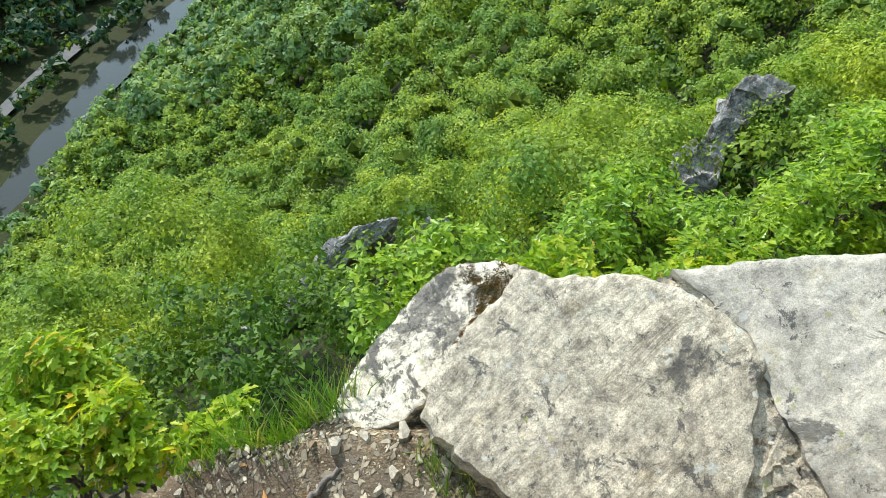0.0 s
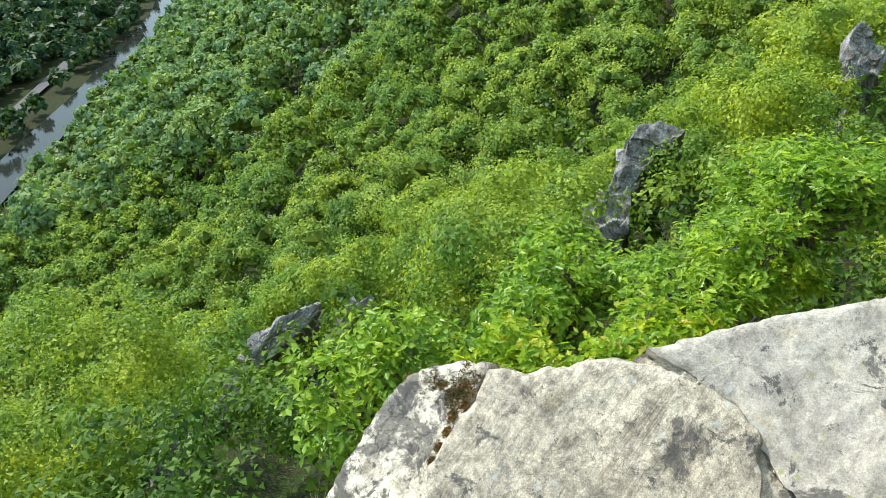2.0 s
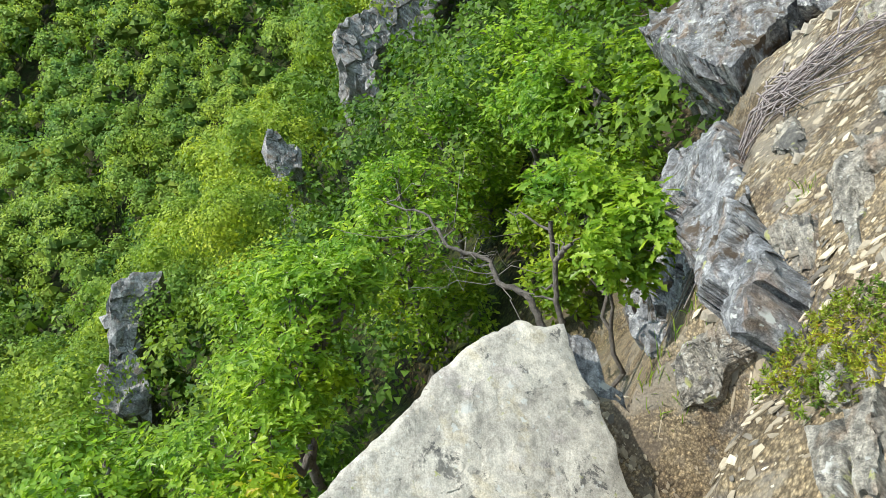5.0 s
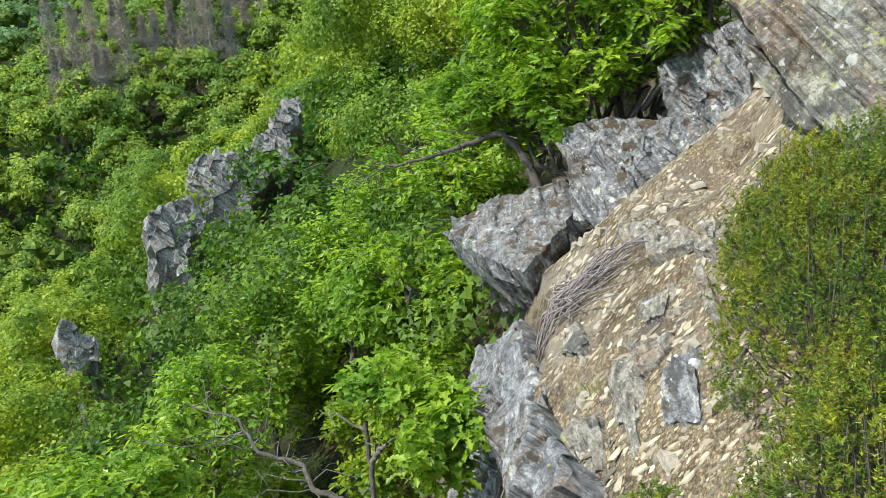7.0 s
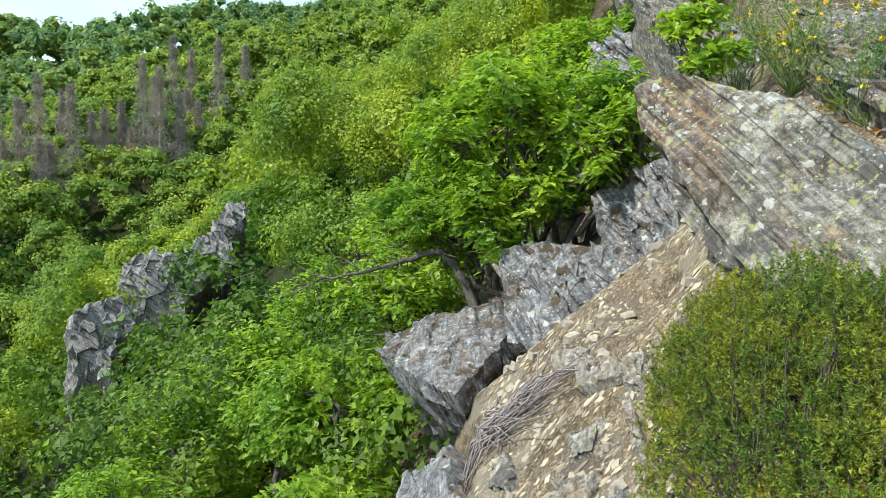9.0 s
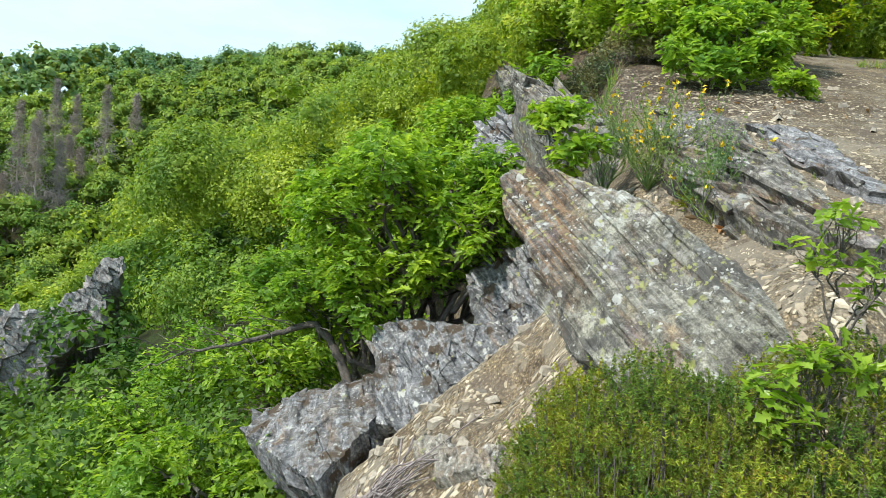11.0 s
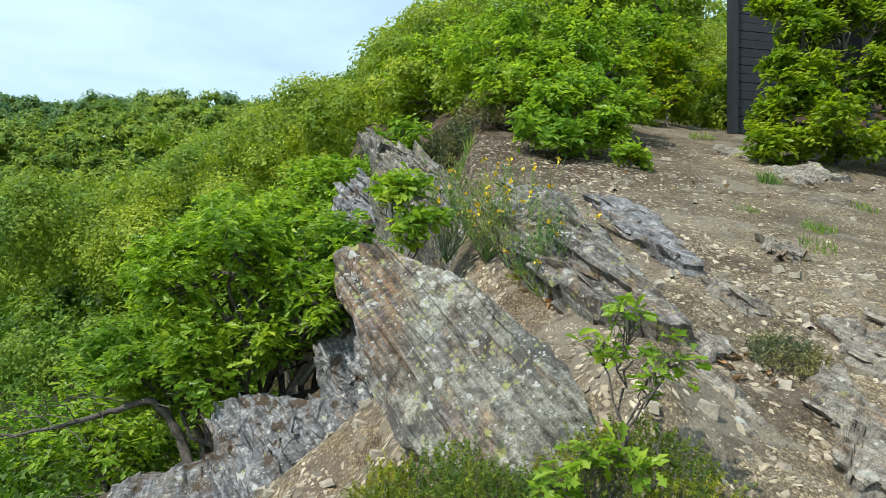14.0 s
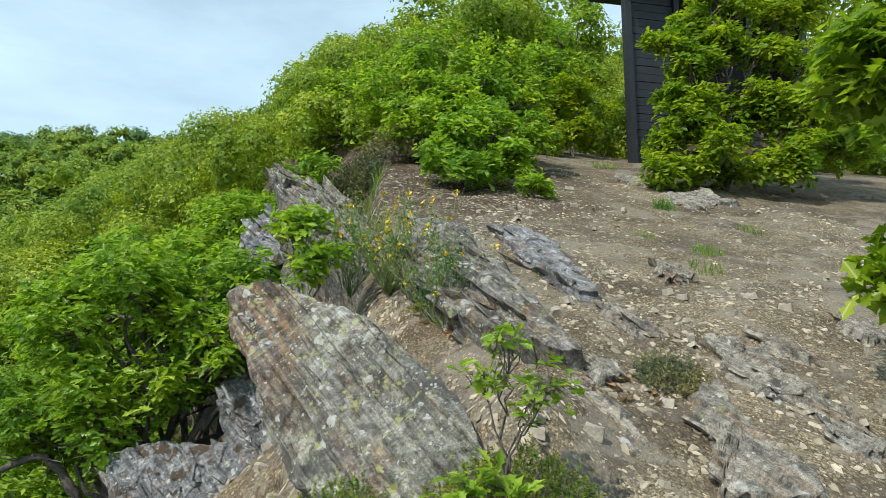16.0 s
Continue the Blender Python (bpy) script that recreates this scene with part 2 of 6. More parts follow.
def flakes(nt, scale, stops):
    """Cells like small flat chips: a random tint for each and dark joints."""
    geo = nt.nodes.new("ShaderNodeNewGeometry")
    wob = node(nt, "ShaderNodeTexNoise", Scale=scale * 0.7, Detail=3.0)
    nt.links.new(geo.outputs["Position"], wob.inputs["Vector"])
    wv = nt.nodes.new("ShaderNodeVectorMath")
    wv.operation = "MULTIPLY_ADD"
    nt.links.new(wob.outputs["Color"], wv.inputs[0])
    wv.inputs[1].default_value = (0.8 / scale,) * 3
    nt.links.new(geo.outputs["Position"], wv.inputs[2])
    sc = nt.nodes.new("ShaderNodeVectorMath")
    sc.operation = "MULTIPLY"
    nt.links.new(wv.outputs[0], sc.inputs[0])
    sc.inputs[1].default_value = (1.0, 0.62, 0.8)
    v = node(nt, "ShaderNodeTexVoronoi", Scale=scale)
    nt.links.new(sc.outputs[0], v.inputs["Vector"])
    sep = nt.nodes.new("ShaderNodeSeparateColor")
    nt.links.new(v.outputs["Color"], sep.inputs[0])
    col = ramp(nt, sep.outputs[0], stops)
    edge = ramp(nt, v.outputs["Distance"], [(0.25, (1, 1, 1)), (0.75, (0.35, 0.33, 0.3))])
    return mix(nt, 1.0, col, edge, "MULTIPLY"), v.outputs["Distance"]


def soil_build(nt, out):
    a = pos_noise(nt, 1.3, 8.0, 0.65)
    col = ramp(nt, a, [(0.36, (0.15, 0.122, 0.088)), (0.47, (0.28, 0.235, 0.168)), (0.6, (0.38, 0.325, 0.235))])
    # tan weathered gravel on the slope over the drop
    tan = ramp(nt, pos_noise(nt, 2.1, 8.0, 0.65), [(0.35, (0.2, 0.158, 0.108)), (0.48, (0.35, 0.285, 0.195)), (0.64, (0.46, 0.385, 0.27))])
    # brown heather litter and bare grey slate showing through the gravel
    brown = step(nt, pos_noise(nt, 3.4, 9.0, 0.72, 0.6), 0.5, 0.58)
    tan = mix(nt, mul(nt, brown, 0.7), tan, (0.13, 0.098, 0.075))
    bare = step(nt, pos_noise(nt, 2.7, 9.0, 0.7, 0.9), 0.54, 0.6)
    tan = mix(nt, mul(nt, bare, 0.75), tan, (0.2, 0.19, 0.18))
    col = mix(nt, zone(nt, "X", 0.3, -0.5), col, tan)
    chips, d1 = flakes(nt, 85.0, [(0.0, (0.5, 0.49, 0.48)), (0.4, (0.82, 0.8, 0.77)), (0.8, (1.15, 1.12, 1.05)), (1.0, (1.6, 1.52, 1.38))])
    col = mix(nt, ramp(nt, zone(nt, "X", 0.3, -0.5), [(0.0, (0.85, 0.85, 0.85)), (1.0, (0.8, 0.8, 0.8))]), col, chips, "MULTIPLY")
    small, d2 = flakes(nt, 170.0, [(0.0, (0.5, 0.48, 0.46)), (0.5, (1, 1, 0.97)), (1.0, (1.6, 1.55, 1.4))])
    col = mix(nt, 0.7, col, small, "MULTIPLY")
    h = pos_noise(nt, 2.1, 9.0, 0.72)
    col = mix(nt, mul(nt, step(nt, h, 0.5, 0.6), 0.72), col, (0.105, 0.085, 0.068))
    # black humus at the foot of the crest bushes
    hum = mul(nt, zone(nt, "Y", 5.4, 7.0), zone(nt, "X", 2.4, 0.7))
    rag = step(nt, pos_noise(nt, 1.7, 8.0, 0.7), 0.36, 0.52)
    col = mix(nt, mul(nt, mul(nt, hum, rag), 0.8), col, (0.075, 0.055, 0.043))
    sl = pos_noise(nt, 2.3, 10.0, 0.72, 0.8)
    col = mix(nt, mul(nt, step(nt, sl, 0.52, 0.57), 0.55), col, (0.235, 0.21, 0.168))
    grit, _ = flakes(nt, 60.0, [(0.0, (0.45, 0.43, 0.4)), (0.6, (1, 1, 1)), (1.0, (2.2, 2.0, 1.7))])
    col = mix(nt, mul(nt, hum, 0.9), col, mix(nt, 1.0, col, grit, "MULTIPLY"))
    # dark litter and crumbled humus behind the slabs
    dark = mul(nt, zone(nt, "Y", -0.75, -1.25), step(nt, pos_noise(nt, 2.6, 8.0, 0.7), 0.38, 0.5))
    col = mix(nt, mul(nt, dark, 0.7), col, (0.125, 0.088, 0.06))
    # leaf litter and low green growth under the trees off the spur
    lit = ramp(nt, pos_noise(nt, 0.9, 9.0, 0.7), [(0.35, (0.032, 0.025, 0.014)), (0.48, (0.025, 0.034, 0.009)), (0.62, (0.024, 0.05, 0.007))])
    crumbs, _ = flakes(nt, 26.0, [(0.0, (0.3, 0.27, 0.24)), (0.5, (1, 1, 1)), (1.0, (2.6, 2.0, 1.5))])
    lit = mix(nt, 1.0, lit, crumbs, "MULTIPLY")
    col = mix(nt, zone(nt, "X", -3.0, -6.0), col, lit)
    p = node(nt, "ShaderNodeBsdfPrincipled", Roughness=0.92)
    p.inputs["Specular IOR Level"].default_value = 0.2
    nt.links.new(col, p.inputs["Base Color"])
    b = node(nt, "ShaderNodeBump", Strength=0.35, Distance=0.01)
    b.invert = True
    nt.links.new(d1, b.inputs["Height"])
    b2 = node(nt, "ShaderNodeBump", Strength=0.7, Distance=0.008)
    nt.links.new(pos_noise(nt, 70.0, 6.0, 0.75), b2.inputs["Height"])
    nt.links.new(b.outputs[0], b2.inputs["Normal"])
    nt.links.new(b2.outputs[0], p.inputs["Normal"])
    nt.links.new(p.outputs[0], out.inputs[0])


def shard_build(nt, out):
    geo = nt.nodes.new("ShaderNodeNewGeometry")
    col = ramp(nt, geo.outputs["Random Per Island"], [(0.0, (0.12, 0.108, 0.092)), (0.3, (0.25, 0.208, 0.15)), (0.75, (0.4, 0.335, 0.235)), (1.0, (0.58, 0.5, 0.37))])
    f = pos_noise(nt, 40.0, 5.0)
    col = mix(nt, 1.0, col, ramp(nt, f, [(0.3, (0.7, 0.7, 0.7)), (0.7, (1.15, 1.15, 1.15))]), "MULTIPLY")
    p = node(nt, "ShaderNodeBsdfPrincipled", Roughness=0.85)
    nt.links.new(col, p.inputs["Base Color"])
    nt.links.new(p.outputs[0], out.inputs[0])


M_SOIL = mat("stony_soil", soil_build)
M_SHARD = mat("slate_shards", shard_build)
M_STONE = noisy_mat("pale_stone", [(0.3, (0.27, 0.24, 0.195)), (0.6, (0.42, 0.37, 0.29)), (0.8, (0.56, 0.51, 0.42))], 9.0)
M_SLAB = rock_mat("pale_slab", (0.29, 0.25, 0.195), (0.43, 0.38, 0.295), (0.54, 0.485, 0.38), crust=0.47, white=0.05, yellow=0.02, rust=0.0, pale=0.5, pale_col=(0.62, 0.545, 0.42), along=5.0, across=9.0, bump=0.8, cracks=1.0, stria=0.75, grain=0.75)
M_SLAB_SMOOTH = rock_mat("smooth_slab", (0.31, 0.285, 0.24), (0.42, 0.385, 0.325), (0.52, 0.48, 0.405), crust=0.42, white=0.08, yellow=0.03, rust=0.0, pale=0.4, pale_col=(0.6, 0.545, 0.45), along=3.0, across=9.0, bump=0.5, cracks=1.0, stria=0.22, grain=0.5)
M_SLAB_MOSS = rock_mat("blotched_slab", (0.38, 0.335, 0.265), (0.5, 0.45, 0.365), (0.6, 0.545, 0.44), crust=0.72, white=0.0, yellow=0.02, rust=0.0, pale=0.9, pale_col=(0.74, 0.67, 0.54), along=6.0, across=9.0, bump=0.5, moss=0.12, cracks=0.5, stria=0.3, grain=0.6)
M_LEAN = rock_mat("leaning_slate_face", (0.085, 0.08, 0.066), (0.175, 0.168, 0.14), (0.28, 0.27, 0.225), crust=0.42, white=0.55, yellow=0.4, rust=0.2, pale=0.3, pale_col=(0.36, 0.355, 0.29), along=2.2, across=40.0, rust_to=(-0.35, -0.9), bump=0.9, stria=0.8)
M_SLATE = rock_mat("lichened_slate", (0.065, 0.06, 0.051), (0.145, 0.137, 0.119), (0.26, 0.247, 0.215), crust=0.48, white=0.45, yellow=0.3, rust=0.3, pale=0.2, pale_col=(0.36, 0.35, 0.3), along=4.0, across=44.0, bump=0.8)
M_SLATE_GREY = rock_mat("blue_grey_slate", (0.1, 0.104, 0.11), (0.185, 0.188, 0.195), (0.31, 0.312, 0.312), crust=0.5, white=0.14, yellow=0.04, rust=0.22, moss=0.3, across=24.0)
M_SLATE_MOSS = rock_mat("mossy_slate", (0.085, 0.088, 0.095), (0.175, 0.178, 0.185), (0.31, 0.312, 0.312), crust=0.55, white=0.34, yellow=0.03, rust=0.2, moss=0.42, across=24.0, bump=0.8)
M_CLIFF = rock_mat("grey_cliff", (0.12, 0.115, 0.112), (0.25, 0.242, 0.235), (0.39, 0.378, 0.365), crust=0.36, white=0.2, yellow=0.0, rust=0.3, pale=0.0, along=1.2, across=7.0, bump=1.0, bump_d=0.07)
M_QUARTZ = noisy_mat("white_quartz", [(0.3, (0.42, 0.42, 0.4)), (0.7, (0.62, 0.62, 0.6))], 14.0, rough=0.6)
M_PATH_SLATE = rock_mat("worn_path_slate", (0.15, 0.14, 0.12), (0.24, 0.222, 0.188), (0.345, 0.315, 0.26), crust=0.42, white=0.25, yellow=0.08, rust=0.36, bump=0.7, along=3.0, across=34.0, stria=0.6)
M_FOREST = leaf_mat("forest_leaves", [(0.0, (0.115, 0.18, 0.02)), (0.4, (0.185, 0.28, 0.032)), (0.8, (0.25, 0.355, 0.045)), (1.0, (0.35, 0.44, 0.078))], (1.5, 1.45, 0.8), trans=0.36, big_scale=0.16, var=0.28)
# Green cooled and lifted a little: slight haze put into the leaf colour.
M_MID_HAZED = leaf_mat("hazed_hillside_leaves", [(0.0, (0.115, 0.185, 0.034)), (0.5, (0.2, 0.31, 0.055)), (1.0, (0.3, 0.41, 0.09))], (1.5, 1.45, 0.8), trans=0.38, big_scale=0.09, var=0.26)
# Bluer still, the haze of distance mixed into the leaf green.
M_FAR_HAZED = leaf_mat("hazed_far_leaves", [(0.0, (0.095, 0.16, 0.075)), (0.5, (0.155, 0.255, 0.108)), (1.0, (0.23, 0.345, 0.15))], (1.4, 1.5, 0.8), big_scale=0.05, trans=0.36)
# Darkened green of the light-blocking crown lumps, standing in for inner shade.
M_SHADE_CORE = leaf_mat("shade_core_green", [(0.0, (0.085, 0.13, 0.018)), (1.0, (0.15, 0.21, 0.03))], (1.3, 1.4, 0.6), rough=0.8, trans=0.05, var=0.3)
# Darker than the tree leaves: shade between the crowns put into the shrub colour.
M_UNDER = leaf_mat("shaded_shrub_leaves", [(0.0, (0.045, 0.085, 0.014)), (0.6, (0.09, 0.17, 0.022)), (1.0, (0.15, 0.25, 0.035))], (1.4, 1.5, 0.6), trans=0.3)
# Dark blue-green: the valley's shade and haze are put into the leaf colour.
M_VALLEY_SHADE = leaf_mat("shaded_hazy_valley_leaves", [(0.0, (0.018, 0.045, 0.02)), (0.5, (0.035, 0.08, 0.034)), (1.0, (0.06, 0.115, 0.045))], (1.2, 1.3, 1.0), big_scale=0.05, trans=0.25)
M_MOSS = leaf_mat("brown_moss", [(0.0, (0.05, 0.03, 0.014)), (0.6, (0.13, 0.07, 0.022)), (1.0, (0.13, 0.13, 0.03))], (1.1, 1.0, 0.6), rough=0.8, trans=0.2, big_scale=6.0)
M_TWIG = noisy_mat("grey_violet_twigs", [(0.3, (0.16, 0.135, 0.13)), (0.7, (0.36, 0.31, 0.3))], 30.0)
M_OAK = leaf_mat("oak_leaves", [(0.0, (0.105, 0.205, 0.02)), (0.5, (0.21, 0.355, 0.04)), (1.0, (0.34, 0.485, 0.08))], (1.5, 1.45, 0.7), rough=0.3, big_scale=0.8, var=0.2)
# Oak leaves in deeper green; for the overhanging tree this stands in for shade.
M_OAK_SHADED = leaf_mat("shaded_deep_green_oak_leaves", [(0.0, (0.11, 0.185, 0.016)), (0.5, (0.2, 0.31, 0.03)), (1.0, (0.32, 0.42, 0.055))], (1.5, 1.5, 0.5), rough=0.33, big_scale=0.8, var=0.22)
M_OAK_YELLOW = leaf_mat("yellow_green_oak_leaves", [(0.0, (0.15, 0.27, 0.018)), (0.6, (0.27, 0.4, 0.025)), (0.92, (0.42, 0.47, 0.04)), (1.0, (0.45, 0.33, 0.05))], (1.4, 1.4, 0.5), rough=0.33, big_scale=0.8, var=0.15)
M_HEATHER = leaf_mat("heather_sprigs", [(0.0, (0.14, 0.1, 0.04)), (0.3, (0.15, 0.18, 0.03)), (1.0, (0.25, 0.355, 0.046))], (1.2, 1.3, 0.5), rough=0.6, trans=0.3, big_scale=2.6, var=0.4)
M_HEATH_BROWN = leaf_mat("dry_heath", [(0.0, (0.12, 0.105, 0.075)), (0.5, (0.15, 0.17, 0.08)), (1.0, (0.22, 0.25, 0.13))], (1.1, 1.1, 0.8), rough=0.7, trans=0.2, big_scale=1.0)
M_GRASS = leaf_mat("grass_blades", [(0.0, (0.08, 0.17, 0.02)), (0.7, (0.15, 0.28, 0.035)), (1.0, (0.35, 0.32, 0.14))], (1.3, 1.4, 0.5), rough=0.5, trans=0.35, big_scale=1.0)
M_BROOM = leaf_mat("broom_stems", [(0.0, (0.14, 0.22, 0.06)), (1.0, (0.24, 0.33, 0.11))], (1.2, 1.2, 0.6), trans=0.2, big_scale=1.0)
M_FLOWER = plain("broom_flower", (0.85, 0.58, 0.015), 0.5)
M_BARK = noisy_mat("oak_bark", [(0.3, (0.06, 0.05, 0.042)), (0.6, (0.16, 0.14, 0.12)), (0.8, (0.27, 0.25, 0.22))], 16.0, bump=0.9)
M_DEADWOOD = noisy_mat("bleached_wood", [(0.3, (0.09, 0.078, 0.068)), (0.7, (0.24, 0.215, 0.19))], 20.0)
M_DEADTREE = leaf_mat("dead_spruce_twigs", [(0.0, (0.22, 0.19, 0.175)), (1.0, (0.4, 0.345, 0.32))], (1, 1, 1), rough=0.9, trans=0.1, var=0.08)
M_DRYLEAF = leaf_mat("dry_leaves", [(0.0, (0.16, 0.09, 0.045)), (1.0, (0.4, 0.27, 0.16))], (1, 0.8, 0.6), trans=0.15, big_scale=1.0)
M_TARRED = noisy_mat("dark_stained_boards", [(0.3, (0.009, 0.011, 0.014)), (0.7, (0.019, 0.023, 0.029))], 6.0, rough=0.6)
M_BROWN_BOARD = noisy_mat("brown_boards", [(0.3, (0.08, 0.045, 0.03)), (0.7, (0.15, 0.085, 0.06))], 6.0, rough=0.7)
M_ROOF = noisy_mat("roof_felt", [(0.3, (0.025, 0.03, 0.037)), (0.7, (0.05, 0.058, 0.07))], 4.0)
# Near black: the shade inside the hut put into the colour.
M_DARK = plain("painted_interior_shade", (0.02, 0.018, 0.016), 0.9)
M_ROAD = noisy_mat("asphalt", [(0.3, (0.06, 0.06, 0.062)), (0.7, (0.1, 0.1, 0.102))], 0.4, bump=0.1)


def water_build(nt, out):
    p = node(nt, "ShaderNodeBsdfPrincipled", Roughness=0.06)
    p.inputs["Specular IOR Level"].default_value = 0.2
    p.inputs["Base Color"].default_value = (0.02, 0.024, 0.02, 1)
    n = pos_noise(nt, 0.5, 4.0)
    b = node(nt, "ShaderNodeBump", Strength=0.15, Distance=0.2)
    nt.links.new(n, b.inputs["Height"])
    nt.links.new(b.outputs[0], p.inputs["Normal"])
    nt.links.new(p.outputs[0], out.inputs[0])


M_WATER = mat("river_water", water_build)


# ---------------------------------------------------------------- the lie of the land
def smin(a, b, k):
    h = np.clip(0.5 + 0.5 * (b - a) / k, 0, 1)
    return b * (1 - h) + a * h - k * h * (1 - h)


def smax(a, b, k):
    return -smin(-a, -b, k)


def sstep(v, a, b):
    t = np.clip((v - a) / (b - a), 0, 1)
    return t * t * (3 - 2 * t)


EDGE_Y = [-30, -4, -2.6, -2.1, -1.5, -0.5, 1.2, 1.7, 2.0, 3.0, 3.9, 4.4, 4.85, 5.1, 5.4, 6.5, 8.0, 9.0, 12, 30, 80]
EDGE_X = [4, -0.9, -1.15, -1.45, -1.8, -2.15, -2.15, -1.95, -1.5, -1.7, -2.05, -2.35, -2.4, -1.9, -0.95, -1.0, -1.7, -2.2, -3.5, -6, -14]


def edge_x(y):
    return np.interp(y, EDGE_Y, EDGE_X)


def shelf(x, y):
    """The walked ground on the spur, before the drop; it dips into a trough behind the pale slab."""
    yy = np.minimum(y, 45) + 0.25 * np.clip(y - 45, 0, 200)
    up = 0.06 - 0.085 * (np.clip(x, -60, 12) - 1.38) + 0.414 * (yy - 3.95) - 0.11 * np.clip(yy - 11, 0, 100)
    rise = np.where(y > 1.5, 0.48 * (np.minimum(y, 3.9) - 2.1), -0.288 + 0.25 * (y - 1.5)) + np.clip(y - 3.9, 0, 40) * 0.9 * sstep(x, -1.0, -0.2) + np.clip(y - 5.6, 0, 40) * 0.72 * sstep(x, -0.2, -1.0)
    low = -1.63 + 0.95 * (np.minimum(x, -0.6) + 1.2) + 0.45 * np.maximum(x + 0.6, 0) + rise
    trough = -3.87 - 0.66 * x + 0.145 * y
    m = sstep(x - 0.38 * sstep(y, 1.2, 0.4), -1.02, -1.28) * sstep(y, 2.0, 1.75)
    low = low * (1 - m) + np.minimum(low, trough) * m
    return smin(up, low, 0.35)


RIVER_X = [-900, -482, -419, -317, -219, -165, -127, -94, 150]
RIVER_Y = [-215, -155, -145, -127, -122, -119, -113.5, -104, -97]


def river_y(x):
    return np.interp(x, RIVER_X, RIVER_Y)


def far_slope(x, y):
    """The valley side: falls to the river, rises to a wooded crest, with the far side of the valley beyond."""
    side = -32 + 0.5 * y
    for cx, cy, r, d in ((-112, -22, 11, 6), (-98, -33, 11, 8), (-84, -38, 10, 8), (-70, -43, 10, 7)):
        side = side - d * np.exp(-((x - cx) ** 2 + (y - cy) ** 2) / (r * r))
    side = side + 2.5 * np.sin(x * 0.047 + 1.0) * np.sin(y * 0.05) + 1.5 * np.sin(x * 0.11 + y * 0.07)
    crest = 37 + 0.05 * (y - 140) * (y < 140) - 0.12 * np.clip(y - 140, 0, 900)
    z = smin(side, crest, 12)
    z = smax(z, -80 + 0 * y, 6)
    foot = river_y(x) - 26
    z = np.where(y < foot, smax(z, -81 + 0.32 * (foot - y) - 0.25 * np.clip(-300 - y, 0, 900), 3), z)
    return z


def land(x, y):
    xe = edge_x(y)
    s = np.maximum(xe - x, 0)
    near = shelf(np.maximum(x, xe), y)
    drop = 2.4 * (1 - np.exp(-s / 0.55)) + 0.62 * s
    away = np.clip((-4 - y) / 40, 0, 1)
    z = near - drop - 12 * away * away
    z = smax(z, far_slope(x, y), 3.0)
    lumps = 0.02 * np.sin(x * 3.1 + 1.3 * np.sin(y * 2.3)) * np.sin(y * 3.7 + x) + 0.012 * np.sin(x * 9.7 + y * 4.1) * np.sin(y * 8.3 - x * 3)
    bank = 0.26 * np.exp(-((x - 0.3) / 0.28) ** 2 - ((y - 2.8) / 0.38) ** 2)
    bank = bank + 0.16 * np.exp(-((x + 1.85) / 0.16) ** 2 - ((y + 1.25) / 0.25) ** 2)
    bank = bank - 0.26 * np.exp(-((x + 0.92) / 0.24) ** 2 - ((y - 3.65) / 0.36) ** 2)
    return z + lumps + bank


def land1(x, y):
    return float(land(np.array(float(x)), np.array(float(y))))


def grid_axis(fine_lo, fine_hi, step, lo, hi, grow=1.13):
    a = list(np.arange(fine_lo, fine_hi, step))
    v, d = fine_hi, step
    while v < hi:
        a.append(v)
        d *= grow
        v += min(d, 40)
    v, d = fine_lo - step, step
    while v > lo:
        a.insert(0, v)
        d *= grow
        v -= min(d, 40)
    return np.array(a)


def mesh_np(name, verts, faces, material, smooth=False):
    me = bpy.data.meshes.new(name)
    verts, faces = np.asarray(verts, np.float32), np.asarray(faces, np.int32)
    k = faces.shape[1]
    me.vertices.add(len(verts))
    me.vertices.foreach_set("co", verts.ravel())
    me.loops.add(faces.size)
    me.loops.foreach_set("vertex_index", faces.ravel())
    me.polygons.add(len(faces))
    me.polygons.foreach_set("loop_start", np.arange(0, faces.size, k, dtype=np.int32))
    me.polygons.foreach_set("loop_total", np.full(len(faces), k, np.int32))
    me.polygons.foreach_set("use_smooth", np.full(len(faces), smooth, bool))
    me.update(calc_edges=True)
    me.materials.append(material)
    return me


gx = grid_axis(-4.2, 4.4, 0.065, -1500, 900)
gy = grid_axis(-3, 9.5, 0.065, -1200, 900)
GX, GY = np.meshgrid(gx, gy)
GZ = land(GX, GY)
idx = np.arange(GX.size).reshape(GX.shape)
quads = np.stack([idx[:-1, :-1], idx[:-1, 1:], idx[1:, 1:], idx[1:, :-1]], -1).reshape(-1, 4)
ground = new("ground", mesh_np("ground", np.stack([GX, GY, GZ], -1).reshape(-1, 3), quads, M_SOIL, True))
tagged(ground, "stony brown soil of a steep wooded spur above a river", "ground", kind="structure")

# river and road in the valley floor, both running along the valley
def strip(name, off, half, z, material, x0=-900, x1=150):
    xs = np.linspace(x0, x1, 160)
    mid = river_y(xs) + off
    w = half * (1 + 0.22 * np.sin(xs * 0.06 + off))
    v = np.concatenate([np.stack([xs, mid - w, np.full_like(xs, z)], 1), np.stack([xs, mid + w, np.full_like(xs, z)], 1)])
    n = len(xs)
    f = [(i, i + 1, n + i + 1, n + i) for i in range(n - 1)]
    return new(name, mesh_np(name, v, f, material))


tagged(strip("water", 0, 5.2, -79.0, M_WATER), "dark river reflecting the sky in the valley", "river", kind="structure")
tagged(strip("road", -19.5, 2.4, -78.9, M_ROAD), "narrow grey road beside the river", "road", kind="structure")

# ---------------------------------------------------------------- rocks
BED = np.array((0.72, 0.05, 0.69))
